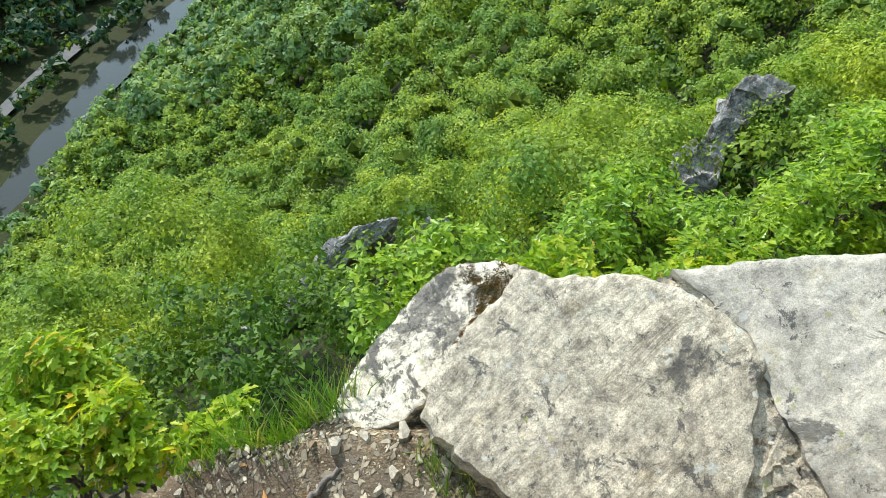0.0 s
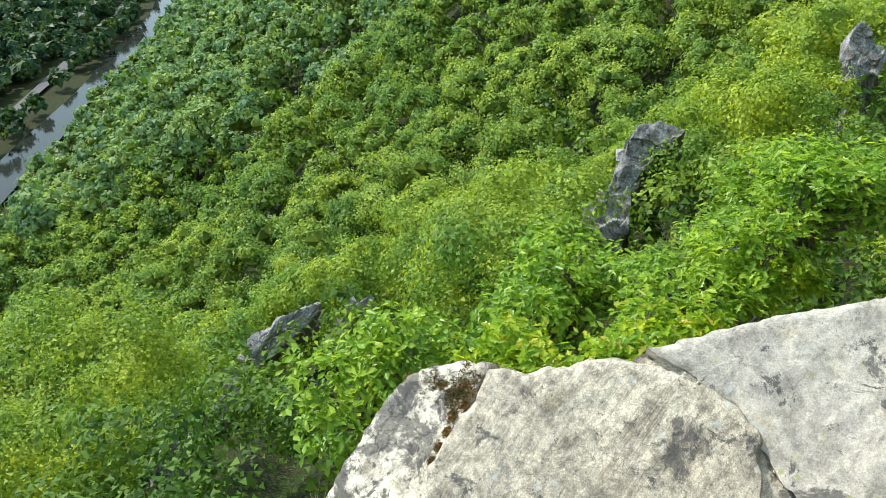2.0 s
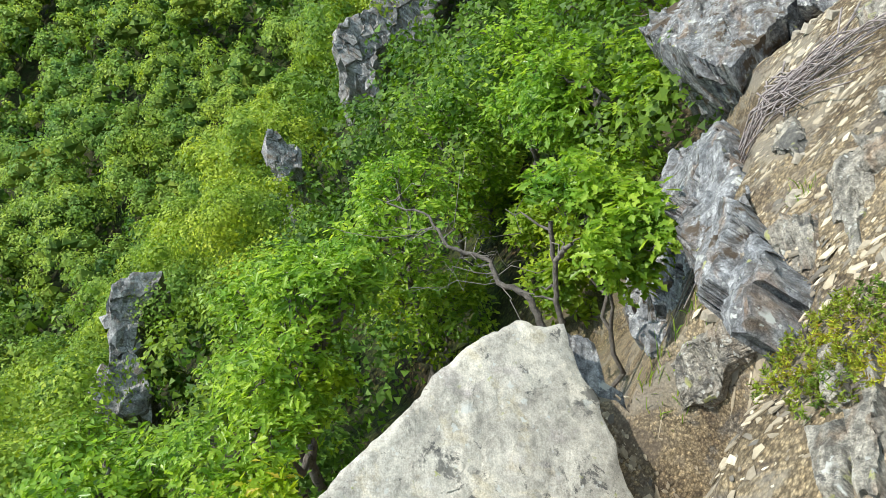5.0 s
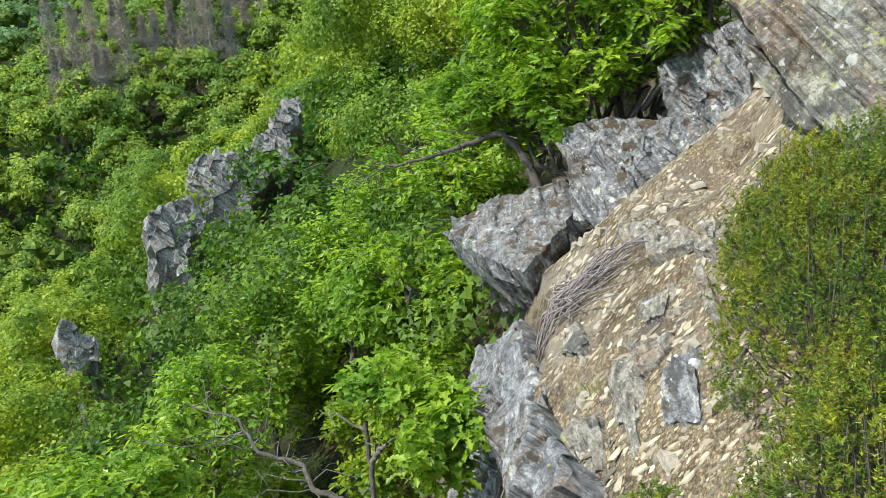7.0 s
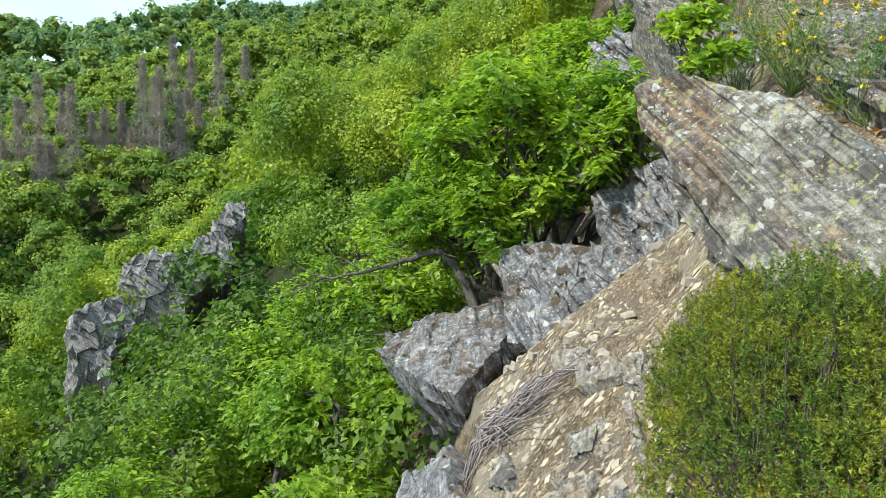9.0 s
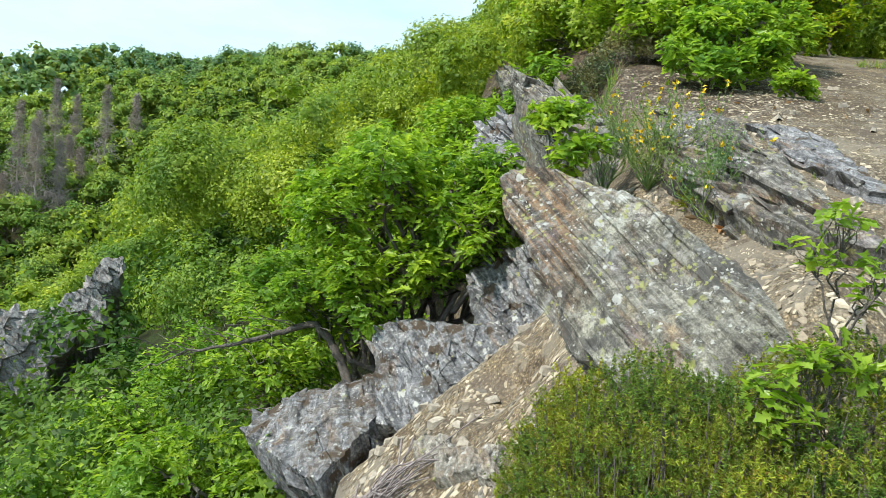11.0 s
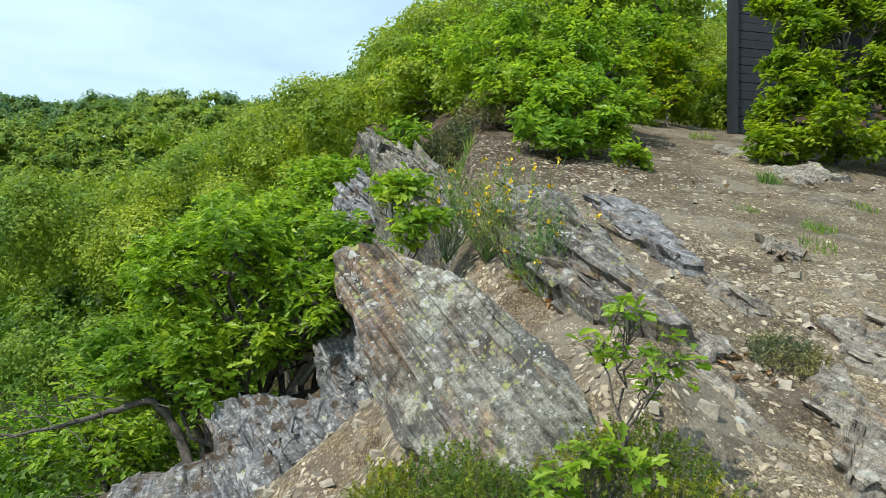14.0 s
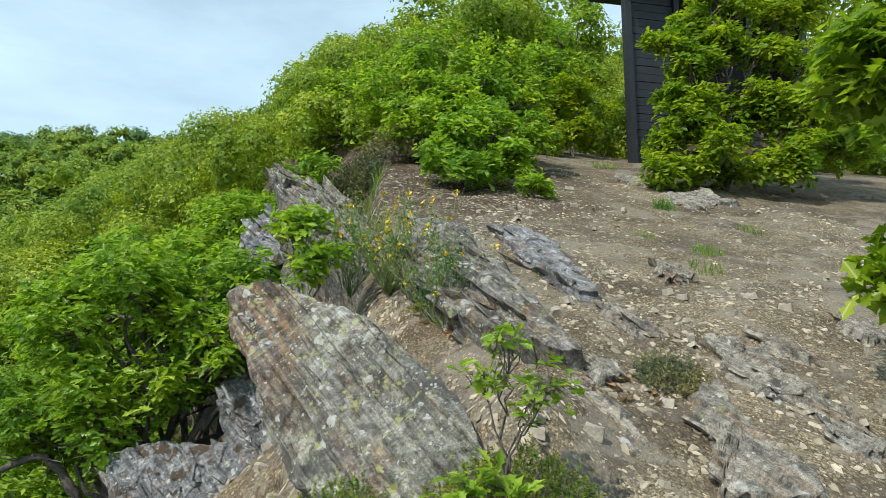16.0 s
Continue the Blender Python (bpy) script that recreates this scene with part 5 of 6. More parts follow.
oak("oak_tree", (-1.85, 5.6, -1.0), [((-2.35, 5.3, 0.2), 0.75), ((-3.0, 5.6, -0.05), 0.75), ((-1.85, 5.4, 0.35), 0.6), ((-2.6, 5.9, 0.55), 0.6), ((-1.95, 5.35, -0.3), 0.42), ((-2.9, 5.6, -0.7), 0.5), ((-1.4, 5.6, 0.1), 0.45), ((-2.3, 5.15, -0.45), 0.55), ((-3.4, 5.6, -0.5), 0.6), ((-1.6, 5.05, 0.0), 0.4), ((-1.25, 5.1, 0.2), 0.35)], 1400, 0.125, 101, "leafy young oak growing behind the mossy block", trunk=0.055)
oak("oak_tree", (-3.5, 5.2, -4.2), [((-3.65, 4.85, -2.15), 0.75), ((-4.2, 5.3, -2.4), 0.7), ((-3.3, 4.5, -2.7), 0.5)], 520, 0.14, 102, "bright oak crown below the slate ledge", trunk=0.05)
oak("oak_sapling", (-2.35, 2.9, -3.9), [((-2.35, 2.95, -2.35), 0.42), ((-2.75, 3.15, -2.2), 0.35)], 170, 0.13, 103, "oak sapling rising out of the dark cleft", trunk=0.022)
oak("oak_tree", (-5.3, 2.1, -6.8), [((-5.1, 2.0, -3.9), 0.85), ((-5.5, 2.9, -3.7), 0.85), ((-4.6, 1.3, -4.0), 0.7), ((-5.0, 2.6, -3.2), 0.6)], 700, 0.14, 104, "spreading oak on the slope below the pale slab", trunk=0.07)
for j, (x, y, z, r) in enumerate(((-6.4, 5.2, -5.6, 0.8), (-5.4, 6.2, -4.6, 0.7), (-4.5, 5.3, -4.6, 0.55), (-3.5, 5.4, -3.9, 0.5), (-7.6, 5.6, -6.0, 0.9), (-15.0, 20.2, -2.0, 0.75), (-17.1, 22.8, -2.3, 0.75), (-43.0, 59.9, -2.7, 0.75), (-12.4, 18.6, -1.3, 0.75), (-14.6, 19.3, -2.4, 0.9), (-13.2, 18.2, -2.0, 0.8), (-8.2, 8.7, -5.1, 0.8), (-7.4, 7.5, -5.2, 0.8))):
    oak("oak_bush", (x, y, z - 0.7), [((x, y, z), r), ((x - 0.2, y + 0.5, z + 0.2), r * 0.8)], 260, 0.13, 170 + j, "low oak scrub filling a gap on the rocky slope", material=M_OAK_SHADED, template=OAK_LEAF_SIMPLE, trunk=0.03, category="bush", per=6, branches=8, group="oak scrub on the slope")
oak("oak_bush", (-3.2, -0.1, -5.0), [((-3.2, -0.35, -3.45), 0.42), ((-3.1, 0.25, -3.4), 0.42), ((-3.5, 0.8, -3.6), 0.45)], 330, 0.13, 105, "yellow-green young oak under the slab's edge", material=M_OAK_YELLOW, trunk=0.03, category="bush")
oak("oak_bush", (-2.2, -2.9, -5.2), [((-2.0, -2.75, -3.68), 0.36), ((-2.1, -2.2, -3.7), 0.28), ((-1.7, -3.1, -3.62), 0.36), ((-2.3, -3.3, -3.7), 0.42)], 300, 0.14, 106, "broad-leaved oak bush at the brink of the slope", material=M_OAK_YELLOW, trunk=0.03, category="bush")
for j, (x, y, z, r) in enumerate(((-6.6, 4.9, -4.3, 1.0), (-7.6, 6.9, -4.0, 1.1), (-6.2, 7.2, -3.0, 1.0), (-8.2, 3.4, -5.6, 1.1), (-6.0, 0.2, -5.4, 1.0), (-4.8, -1.6, -5.3, 0.95), (-7.4, -1.6, -6.9, 1.1), (-5.6, -3.6, -6.3, 1.0), (-4.6, 7.4, -1.7, 0.95), (-5.2, 9.4, -1.3, 1.1), (-3.9, 9.6, -0.2, 1.0), (-6.9, 9.4, -2.4, 1.2), (-4.4, 12.2, 0.6, 1.2), (-6.6, 12.4, -0.9, 1.2), (-3.1, 9.0, 0.8, 0.8), (-3.0, 10.8, 1.7, 0.9), (-2.6, 7.4, 0.0, 0.6), (-9.0, 0.6, -7.0, 1.2), (-8.8, 9.0, -4.0, 1.2), (-3.4, 7.2, -0.9, 0.75))):
    if not seen_past(x, y, z, r):
        continue
    oak("oak_tree", (x + 0.2, y, z - 2.5), [((x, y, z), r), ((x - 0.4, y + 0.5, z + 0.4), r * 0.75)], 360, 0.14, 110 + j, "young oak among others on the rocky slope", template=OAK_LEAF_SIMPLE, trunk=0.06, per=6, branches=8, group="oaks on the slope")
oak("oak_bush", (0.35, 7.75, 1.6), [((0.05, 7.55, 1.95), 0.36), ((0.4, 7.6, 1.9), 0.38), ((0.75, 7.85, 2.0), 0.38), ((0.2, 7.95, 2.3), 0.42), ((0.6, 8.2, 2.5), 0.45)], 420, 0.13, 140, "low bright oak bush at the edge of the bare soil", template=OAK_LEAF_SIMPLE, trunk=0.03, category="bush")
oak("oak_bush", (0.6, 9.0, 2.1), [((0.25, 8.9, 2.9), 0.6), ((0.9, 8.9, 2.75), 0.55), ((-0.35, 9.2, 2.9), 0.55), ((1.15, 9.3, 2.6), 0.5), ((0.5, 9.3, 3.4), 0.6), ((-0.15, 9.5, 3.4), 0.5), ((1.0, 9.5, 3.3), 0.5)], 900, 0.13, 143, "tall dense oak bush above the bare soil", trunk=0.045, category="bush", template=OAK_LEAF_SIMPLE)
oak("oak_bush", (2.2, 11.6, 3.1), [((1.7, 11.3, 3.5), 0.55), ((2.4, 11.8, 3.6), 0.5), ((1.9, 11.9, 4.2), 0.6), ((2.7, 12.2, 4.3), 0.6)], 520, 0.11, 144, "light yellow-green shrub beside the path's upper end", material=M_OAK_YELLOW, trunk=0.03, category="bush", template=OAK_LEAF_SIMPLE)
oak("oak_bush", (-1.9, 8.9, 1.2), [((-2.05, 8.75, 1.75), 0.45), ((-1.75, 9.0, 2.2), 0.45), ((-2.3, 8.6, 1.1), 0.5), ((-2.5, 8.2, 0.6), 0.5)], 380, 0.13, 142, "leafy oak scrub beside the crest rocks", trunk=0.03, category="bush", template=OAK_LEAF_SIMPLE)
oak("oak_bush", (0.95, 7.35, 1.5), [((0.95, 7.35, 1.68), 0.17), ((1.08, 7.4, 1.62), 0.12)], 34, 0.12, 141, "small oak shoot on the brown soil", trunk=0.012, category="bush", template=OAK_LEAF_SIMPLE)
for j, (x, y, z, r) in enumerate(((0.4, 11.5, 3.9, 1.1), (1.5, 12.4, 4.2, 1.1), (-0.8, 11.8, 4.0, 1.0), (-1.9, 12.6, 3.9, 1.1), (0.6, 13.8, 5.6, 1.3), (2.2, 13.8, 5.5, 1.3), (-0.9, 14.2, 5.6, 1.2), (-2.6, 14.4, 5.2, 1.1))):
    z = under_crest(x, y, z + 0.5 * r, r) - 0.5 * r
    oak("oak_tree", (x, y, z - 2), [((x, y, z), r), ((x + 0.4, y - 0.2, z + 0.7), r * 0.7)], 480, 0.14, 150 + j, "leafy oak bush on the ridge above the rocks", template=OAK_LEAF_SIMPLE, trunk=0.06, per=6, branches=8, group="oaks on the ridge")
oak("oak_bush", (3.6, 8.9, 1.9), [((3.4, 8.5, 2.2), 0.55), ((4.2, 8.6, 2.2), 0.6), ((3.8, 8.9, 3.0), 0.6), ((3.3, 8.9, 3.5), 0.45), ((2.75, 8.5, 2.0), 0.42), ((3.15, 8.7, 2.8), 0.5), ((3.7, 9.0, 3.9), 0.5), ((4.6, 8.7, 2.9), 0.6), ((4.3, 9.0, 3.8), 0.5), ((3.9, 9.2, 4.6), 0.55), ((3.4, 9.2, 4.3), 0.4), ((5.1, 9.0, 3.4), 0.6), ((5.3, 9.0, 2.5), 0.6), ((4.8, 9.3, 4.5), 0.6), ((2.85, 8.7, 2.5), 0.35), ((2.92, 8.8, 3.2), 0.35), ((2.98, 8.9, 3.9), 0.35)], 2600, 0.13, 160, "large oak bush with darkened green leaves in front of the dark hut", material=M_OAK_SHADED, template=OAK_LEAF_SIMPLE, trunk=0.045, category="bush")
oak("oak_tree", (3.1, 2.6, -0.2), [((1.78, 2.75, 1.15), 0.34), ((2.1, 2.9, 1.5), 0.5), ((2.5, 3.3, 1.3), 0.6), ((1.72, 2.6, 0.22), 0.2), ((2.2, 3.0, 0.3), 0.4)], 640, 0.15, 161, "oak with big leaves hanging over the path", material=M_OAK_SHADED, trunk=0.06)
oak("oak_sapling", (0.13, 2.16, -0.7), [((0.21, 2.26, -0.02), 0.09), ((0.31, 2.17, -0.12), 0.1), ((0.13, 2.22, -0.1), 0.09), ((0.26, 2.2, -0.2), 0.07)], 14, 0.085, 162, "thin oak sapling rising from the heather before the leaning rock", trunk=0.007, per=6)
oak("oak_sapling", (0.06, 1.98, -0.9), [((-0.02, 1.95, -0.47), 0.1), ((0.08, 1.98, -0.4), 0.1), ((0.16, 2.0, -0.4), 0.1), ((0.0, 1.88, -0.55), 0.09)], 18, 0.09, 163, "oak seedling with broad leaves growing out of the heather", trunk=0.006, per=6)
oak("oak_sapling", (-0.95, 4.6, -0.2), [((-0.95, 4.45, 0.72), 0.24), ((-0.75, 4.35, 0.5), 0.2)], 60, 0.12, 164, "dark green oak shoot behind the leaning rock", trunk=0.014)


# ---------------------------------------------------------------- heath plants
def sprigs(rg, centres, heights, lean, needles, nsize):
    """Upright twigs set with small needle leaves."""
    n = len(centres)
    d = rg.normal(size=(n, 3)) * lean + np.array((0, 0, 1.0))
    d /= np.linalg.norm(d, axis=1)[:, None]
    k = np.repeat(np.arange(n), needles)
    t = rg.uniform(0.15, 1.0, len(k))
    pos = centres[k] + d[k] * (heights[k] * t)[:, None]
    out = np.cross(d[k], rg.normal(size=(len(k), 3)))
    out /= np.linalg.norm(out, axis=1)[:, None] + 1e-9
    axis = out * 0.95 + d[k] * 0.5
    axis /= np.linalg.norm(axis, axis=1)[:, None]
    side = np.cross(axis, rg.normal(size=(len(k), 3)))
    side /= np.linalg.norm(side, axis=1)[:, None] + 1e-9
    s = (nsize * rg.uniform(0.6, 1.3, len(k)))[:, None]
    v = np.stack([pos - side * s * 0.2, pos + side * s * 0.2, pos + axis * s * 1.1], 1).reshape(-1, 3)
    return v, np.arange(3 * len(k)).reshape(-1, 3), d


def heath(name, mounds, count, height, needles, nsize, seed, label, material, category="bush", lean=0.6):
    rg = np.random.default_rng(seed)
    C, H = [], []
    tot = sum(r * r for _, _, r, _ in mounds)
    stems = []
    for x, y, r, top in mounds:
        n = int(count * r * r / tot)
        a, q = rg.uniform(0, 6.283, n), np.sqrt(rg.uniform(0, 1, n))
        px, py = x + r * q * np.cos(a), y + r * q * np.sin(a)
        dome = np.sqrt(np.clip(1 - (q * 0.95) ** 2, 0.05, 1)) * top
        z = land(px, py) + dome * rg.uniform(0.35, 0.95, n)
        C.append(np.stack([px, py, z], 1))
        H.append(height * rg.uniform(0.5, 1.2, n))
        for i in range(0, n, 9):
            b = np.array((x + (px[i] - x) * 0.6, y + (py[i] - y) * 0.6, land1(x + (px[i] - x) * 0.6, y + (py[i] - y) * 0.6) - 0.02))
            stems.append(tube([b, (b + C[-1][i]) / 2 + rg.normal(size=3) * 0.02, C[-1][i] + np.array((0, 0, H[-1][i] * 0.7))], 0.004, 0.0015, 3))
    v, f, _ = sprigs(rg, np.concatenate(C), np.concatenate(H), lean, needles, nsize)
    root = new(name)
    root.location = (mounds[0][0], mounds[0][1], land1(mounds[0][0], mounds[0][1]))
    bpy.context.view_layer.update()
    tagged(child("foliage", mesh_np("foliage", v, f, material), root), kind="stuff")
    v, f = join(stems)
    child("stem", mesh_np("stem", v, f, M_BARK), root)
    return tagged(root, label, category)


heath("heather_bush", [(-0.62, 2.42, 0.2, 0.34), (-0.45, 2.25, 0.34, 0.42), (-0.32, 1.95, 0.44, 0.46), (-0.1, 1.5, 0.4, 0.46), (0.1, 2.0, 0.42, 0.4), (0.25, 1.6, 0.35, 0.4), (-0.25, 1.25, 0.35, 0.42)], 9800, 0.08, 36, 0.0105, 201, "low bushy green heather with brown twigs", M_HEATHER)
heath("heather_plant", [(-0.92, 1.5, 0.16, 0.06), (-0.82, 1.32, 0.12, 0.05)], 420, 0.05, 18, 0.014, 202, "small green heather cushion on the gravel slope", M_HEATHER)
heath("heather_plant", [(-1.22, 1.12, 0.11, 0.07)], 200, 0.06, 18, 0.014, 203, "small heather tuft beside the pale slab", M_HEATHER)
heath("heather_plant", [(1.02, 3.25, 0.16, 0.08)], 260, 0.08, 16, 0.016, 204, "dry dwarf heather on the stony path", M_HEATH_BROWN)
heath("heath_shrub", [(-1.5, 9.3, 0.55, 0.4), (-0.8, 9.5, 0.55, 0.4), (-0.2, 9.3, 0.4, 0.3)], 1500, 0.24, 12, 0.05, 205, "grey-brown wispy heath on the crest", M_HEATH_BROWN, lean=0.25)
heath("heather_plant", [(0.05, 4.2, 0.22, 0.1), (0.2, 4.05, 0.15, 0.08)], 300, 0.09, 16, 0.02, 206, "green dwarf shrub at the foot of the outcrop", M_HEATHER)


def broom(name, base, spread, height, stems, flowers, seed, label):
    rg = np.random.default_rng(seed)
    base = np.array(base, float)
    root = new(name)
    root.location = base
    bpy.context.view_layer.update()
    parts, tips, leaves = [], [], []
    for _ in range(stems):
        a = rg.normal(size=2) * spread
        tip = base + np.array((a[0], a[1], height * rg.uniform(0.5, 1.05)))
        p = limb(rg, base, tip, 6, 0.05)
        parts.append(tube(p, 0.0035, 0.0015, 4))
        for _ in range(7):
            q = p[int(rg.integers(2, 6))]
            e = q + rg.normal(size=3) * 0.05 + np.array((0, 0, 0.13))
            parts.append(tube([q, (q + e) / 2, e], 0.0014, 0.0007, 3))
            tips.append(e)
            for w in np.linspace(0.2, 1, 5):
                leaves.append(q + (e - q) * w)
    v, f = join(parts)
    child("stem", mesh_np("stem", v, f, M_BROOM), root)
    lv = np.array(leaves)
    v, f = cards(lv, rg.normal(size=lv.shape) / 1.0, np.full(len(lv), 0.013), rg)
    tagged(child("leaves", mesh_np("leaves", v, f, M_BROOM), root), kind="stuff")
    tips = np.array(tips)
    at = tips[rg.permutation(len(tips))[:flowers]]
    for p in at:
        fl = p + rg.normal(size=(4, 3)) * 0.01
        nn = rg.normal(size=fl.shape)
        nn /= np.linalg.norm(nn, axis=1)[:, None]
        v, f = cards(fl, nn, np.full(len(fl), 0.026), rg, 1.2)
        tagged(child("flower", mesh_np("flower", v, f, M_FLOWER), root), "bright yellow flower")
    return tagged(root, label, "bush")


broom("broom_bush", (-0.34, 4.42, 0.3), 0.2, 0.5, 34, 44, 301, "wispy broom with bright yellow flowers on the outcrop")
broom("broom_bush", (0.0, 4.0, 0.06), 0.16, 0.42, 26, 14, 302, "broom shoots with few yellow flowers")
broom("broom_bush", (-0.62, 4.7, 0.3), 0.14, 0.55, 22, 2, 303, "grey-green broom behind the leaning rock")


def tufts(name, places, seed, label, material=None, category="grass", kind=""):
    rg = np.random.default_rng(seed)
    parts = []
    for x, y, r, h, n in places:
        a, q = rg.uniform(0, 6.283, n), r * np.sqrt(rg.uniform(0, 1, n))
        px, py = x + q * np.cos(a), y + q * np.sin(a)
        z = land(px, py) - 0.01
        b = np.stack([px, py, z], 1)
        d = rg.normal(size=(n, 3)) * 0.28 + np.array((0, 0, 1.0))
        hh = h * rg.uniform(0.5, 1.1, n)[:, None]
        side = np.cross(d, rg.normal(size=(n, 3)))
        side /= np.linalg.norm(side, axis=1)[:, None]
        w = 0.0022 + 0.006 * h
        m = b + d * hh * 0.55
        tip = b + d * hh + np.stack([d[:, 0], d[:, 1], -0.4 * np.abs(d[:, 0])], 1) * hh * 0.4
        v = np.stack([b - side * w, b + side * w, m + side * w * 0.8, m - side * w * 0.8, tip], 1).reshape(-1, 3)
        k = np.arange(n)[:, None] * 5
        parts.append((v, np.concatenate([k + np.array([[0, 1, 2, 3]]), k + np.array([[3, 2, 4, 4]])])))
    v, f = join(parts)
    bmf = [tuple(dict.fromkeys(q)) for q in f.tolist()]
    me = bpy.data.meshes.new(name)
    me.from_pydata(v.tolist(), [], bmf)
    me.materials.append(material or M_GRASS)
    return tagged(new(name, me), label, category, kind=kind)


tufts("grass_fringe", [(-1.95, -1.35, 0.2, 0.3, 420), (-1.8, -1.65, 0.22, 0.28, 420), (-1.65, -1.9, 0.2, 0.2, 300)], 401, "fringe of long green grass along the brink", kind="stuff")
for j, (x, y, r, h, n) in enumerate(((2.15, 5.7, 0.14, 0.09, 160), (1.95, 5.2, 0.13, 0.07, 120), (1.75, 6.1, 0.1, 0.06, 80), (2.35, 7.35, 0.12, 0.14, 160), (2.4, 10.2, 0.2, 0.1, 160), (2.9, 6.6, 0.12, 0.07, 90), (0.72, 4.75, 0.1, 0.06, 90), (-0.85, 8.2, 0.13, 0.3, 120), (-1.5, -0.7, 0.08, 0.13, 60), (-1.55, -0.8, 0.06, 0.1, 40), (-1.48, -0.6, 0.07, 0.1, 50), (-1.62, -1.5, 0.12, 0.07, 90), (-1.75, -1.75, 0.14, 0.12, 130), (-1.25, 2.3, 0.05, 0.05, 40), (-1.55, 1.95, 0.15, 0.1, 100))):
    tagged(tufts("grass_tuft", [(x, y, r, h, n)], 410 + j, "small tuft of green grass on the stony soil"), group="grass tufts")

# ---------------------------------------------------------------- loose stones
rs = np.random.default_rng(77)


def shard_mesh(rg, flat):
    k = int(rg.integers(5, 8))
    a = np.sort(rg.uniform(0, 6.283, k))
    r = rg.uniform(0.6, 1.0, k)
    ring = np.stack([r * np.cos(a) * 1.2, r * np.sin(a) * 0.8], 1)
    top = np.concatenate([ring * 0.82, np.full((k, 1), flat) + rg.normal(size=(k, 1)) * flat * 0.25], 1)
    low = np.concatenate([ring, np.full((k, 1), -flat * 0.6)], 1)
    return np.concatenate([top, low, [[0, 0, flat * 1.1]]]), k


def shard_field(name, regions, count, lo, hi, label):
    """Thin angular chips, each lying on the ground in its own direction."""
    V = []
    k = 5
    for x0, x1, y0, y1, share in regions:
        n = int(count * share)
        x, y = rs.uniform(x0, x1, n), rs.uniform(y0, y1, n)
        clump = np.sin(x * 5.1 + 2 * np.sin(y * 3.3)) * np.sin(y * 4.7 + x) + rs.normal(size=n) * 0.6
        ok = (x > edge_x(y) + 0.04) & (clump > -0.5)
        x, y = x[ok], y[ok]
        n = len(x)
        s = lo * (hi / lo) ** (rs.uniform(size=n) ** 2.6)
        a = np.sort(rs.uniform(0, 1, (n, k)) * 0.8 + np.arange(k), axis=1) * (2 * np.pi / k)
        r = rs.uniform(0.55, 1.05, (n, k))
        px, py = r * np.cos(a) * 1.35, r * np.sin(a) * 0.75
        turn = rs.uniform(0, 6.283, (n, 1))
        qx, qy = px * np.cos(turn) - py * np.sin(turn), px * np.sin(turn) + py * np.cos(turn)
        g0 = land(x, y)
        sx = (land(x + 0.05, y) - g0) / 0.05 + rs.normal(size=n) * 0.16
        sy = (land(x, y + 0.05) - g0) / 0.05 + rs.normal(size=n) * 0.16
        th = rs.uniform(0.07, 0.25, n)
        for lift, wide in ((1.0, 0.85), (-0.8, 1.0)):
            ox, oy = qx * wide * s[:, None], qy * wide * s[:, None]
            oz = ox * sx[:, None] + oy * sy[:, None] + (lift * th * s)[:, None] * rs.uniform(0.6, 1.2, (n, k))
            V.append(np.stack([x[:, None] + ox, y[:, None] + oy, (g0 + 0.06 * s)[:, None] + oz], -1))
    V = np.concatenate([np.concatenate([V[i], V[i + 1]], 1) for i in range(0, len(V), 2)])
    F = []
    for i in range(len(V)):
        b0 = 2 * k * i
        F.append(tuple(range(b0, b0 + k)))
        F += [(b0 + j, b0 + k + j, b0 + k + (j + 1) % k, b0 + (j + 1) % k) for j in range(k)]
    me = bpy.data.meshes.new(name)
    me.from_pydata(V.reshape(-1, 3).tolist(), [], F)
    me.materials.append(M_SHARD)
    return tagged(new(name, me), label, "gravel", kind="stuff")


shard_field("gravel", [(-2.2, -0.2, 1.0, 4.6, 0.4), (0.0, 2.6, 2.2, 5.0, 0.3), (0.0, 4.2, 5.0, 9.5, 0.25), (-1.1, 1.2, 4.8, 8.6, 0.14), (-1.95, -0.9, -2.6, -0.6, 0.2)], 30000, 0.006, 0.03, "small tan slate chips scattered over the soil")
stone_meshes = []
for k in range(6):
    tv, n = shard_mesh(rs, rs.uniform(0.3, 0.6))
    fs = []
    for i in range(n):
        j = (i + 1) % n
        fs += [(i, n + i, n + j, j), (2 * n, i, j)]
    me = bpy.data.meshes.new("stone")
    me.from_pydata(tv.tolist(), [], fs)
    me.materials.append(M_STONE)
    stone_meshes.append(me)


def stone(x, y, s, k):
    ob = new("stone", stone_meshes[k % 6])
    ob.location = (x, y, land1(x, y) + s * 0.12)
    ob.rotation_euler = (rs.normal() * 0.2, rs.normal() * 0.2, rs.uniform(0, 6.28))
    ob.scale = (s, s, s)
    return tagged(ob, "loose angular pale stone lying on the soil", "stone", "loose stones")


for k in range(190):
    zone = ((-1.9, -0.6, 1.2, 4.3), (0.3, 2.4, 2.3, 4.6), (0.4, 3.8, 4.6, 9.0), (-1.8, -1.1, -2.2, -0.7))[int(rs.choice(4, p=(0.33, 0.27, 0.15, 0.25)))]
    x, y = rs.uniform(zone[0], zone[1]), rs.uniform(zone[2], zone[3])
    if x > edge_x(y) + 0.1:
        stone(x, y, rs.uniform(0.025, 0.06), k)

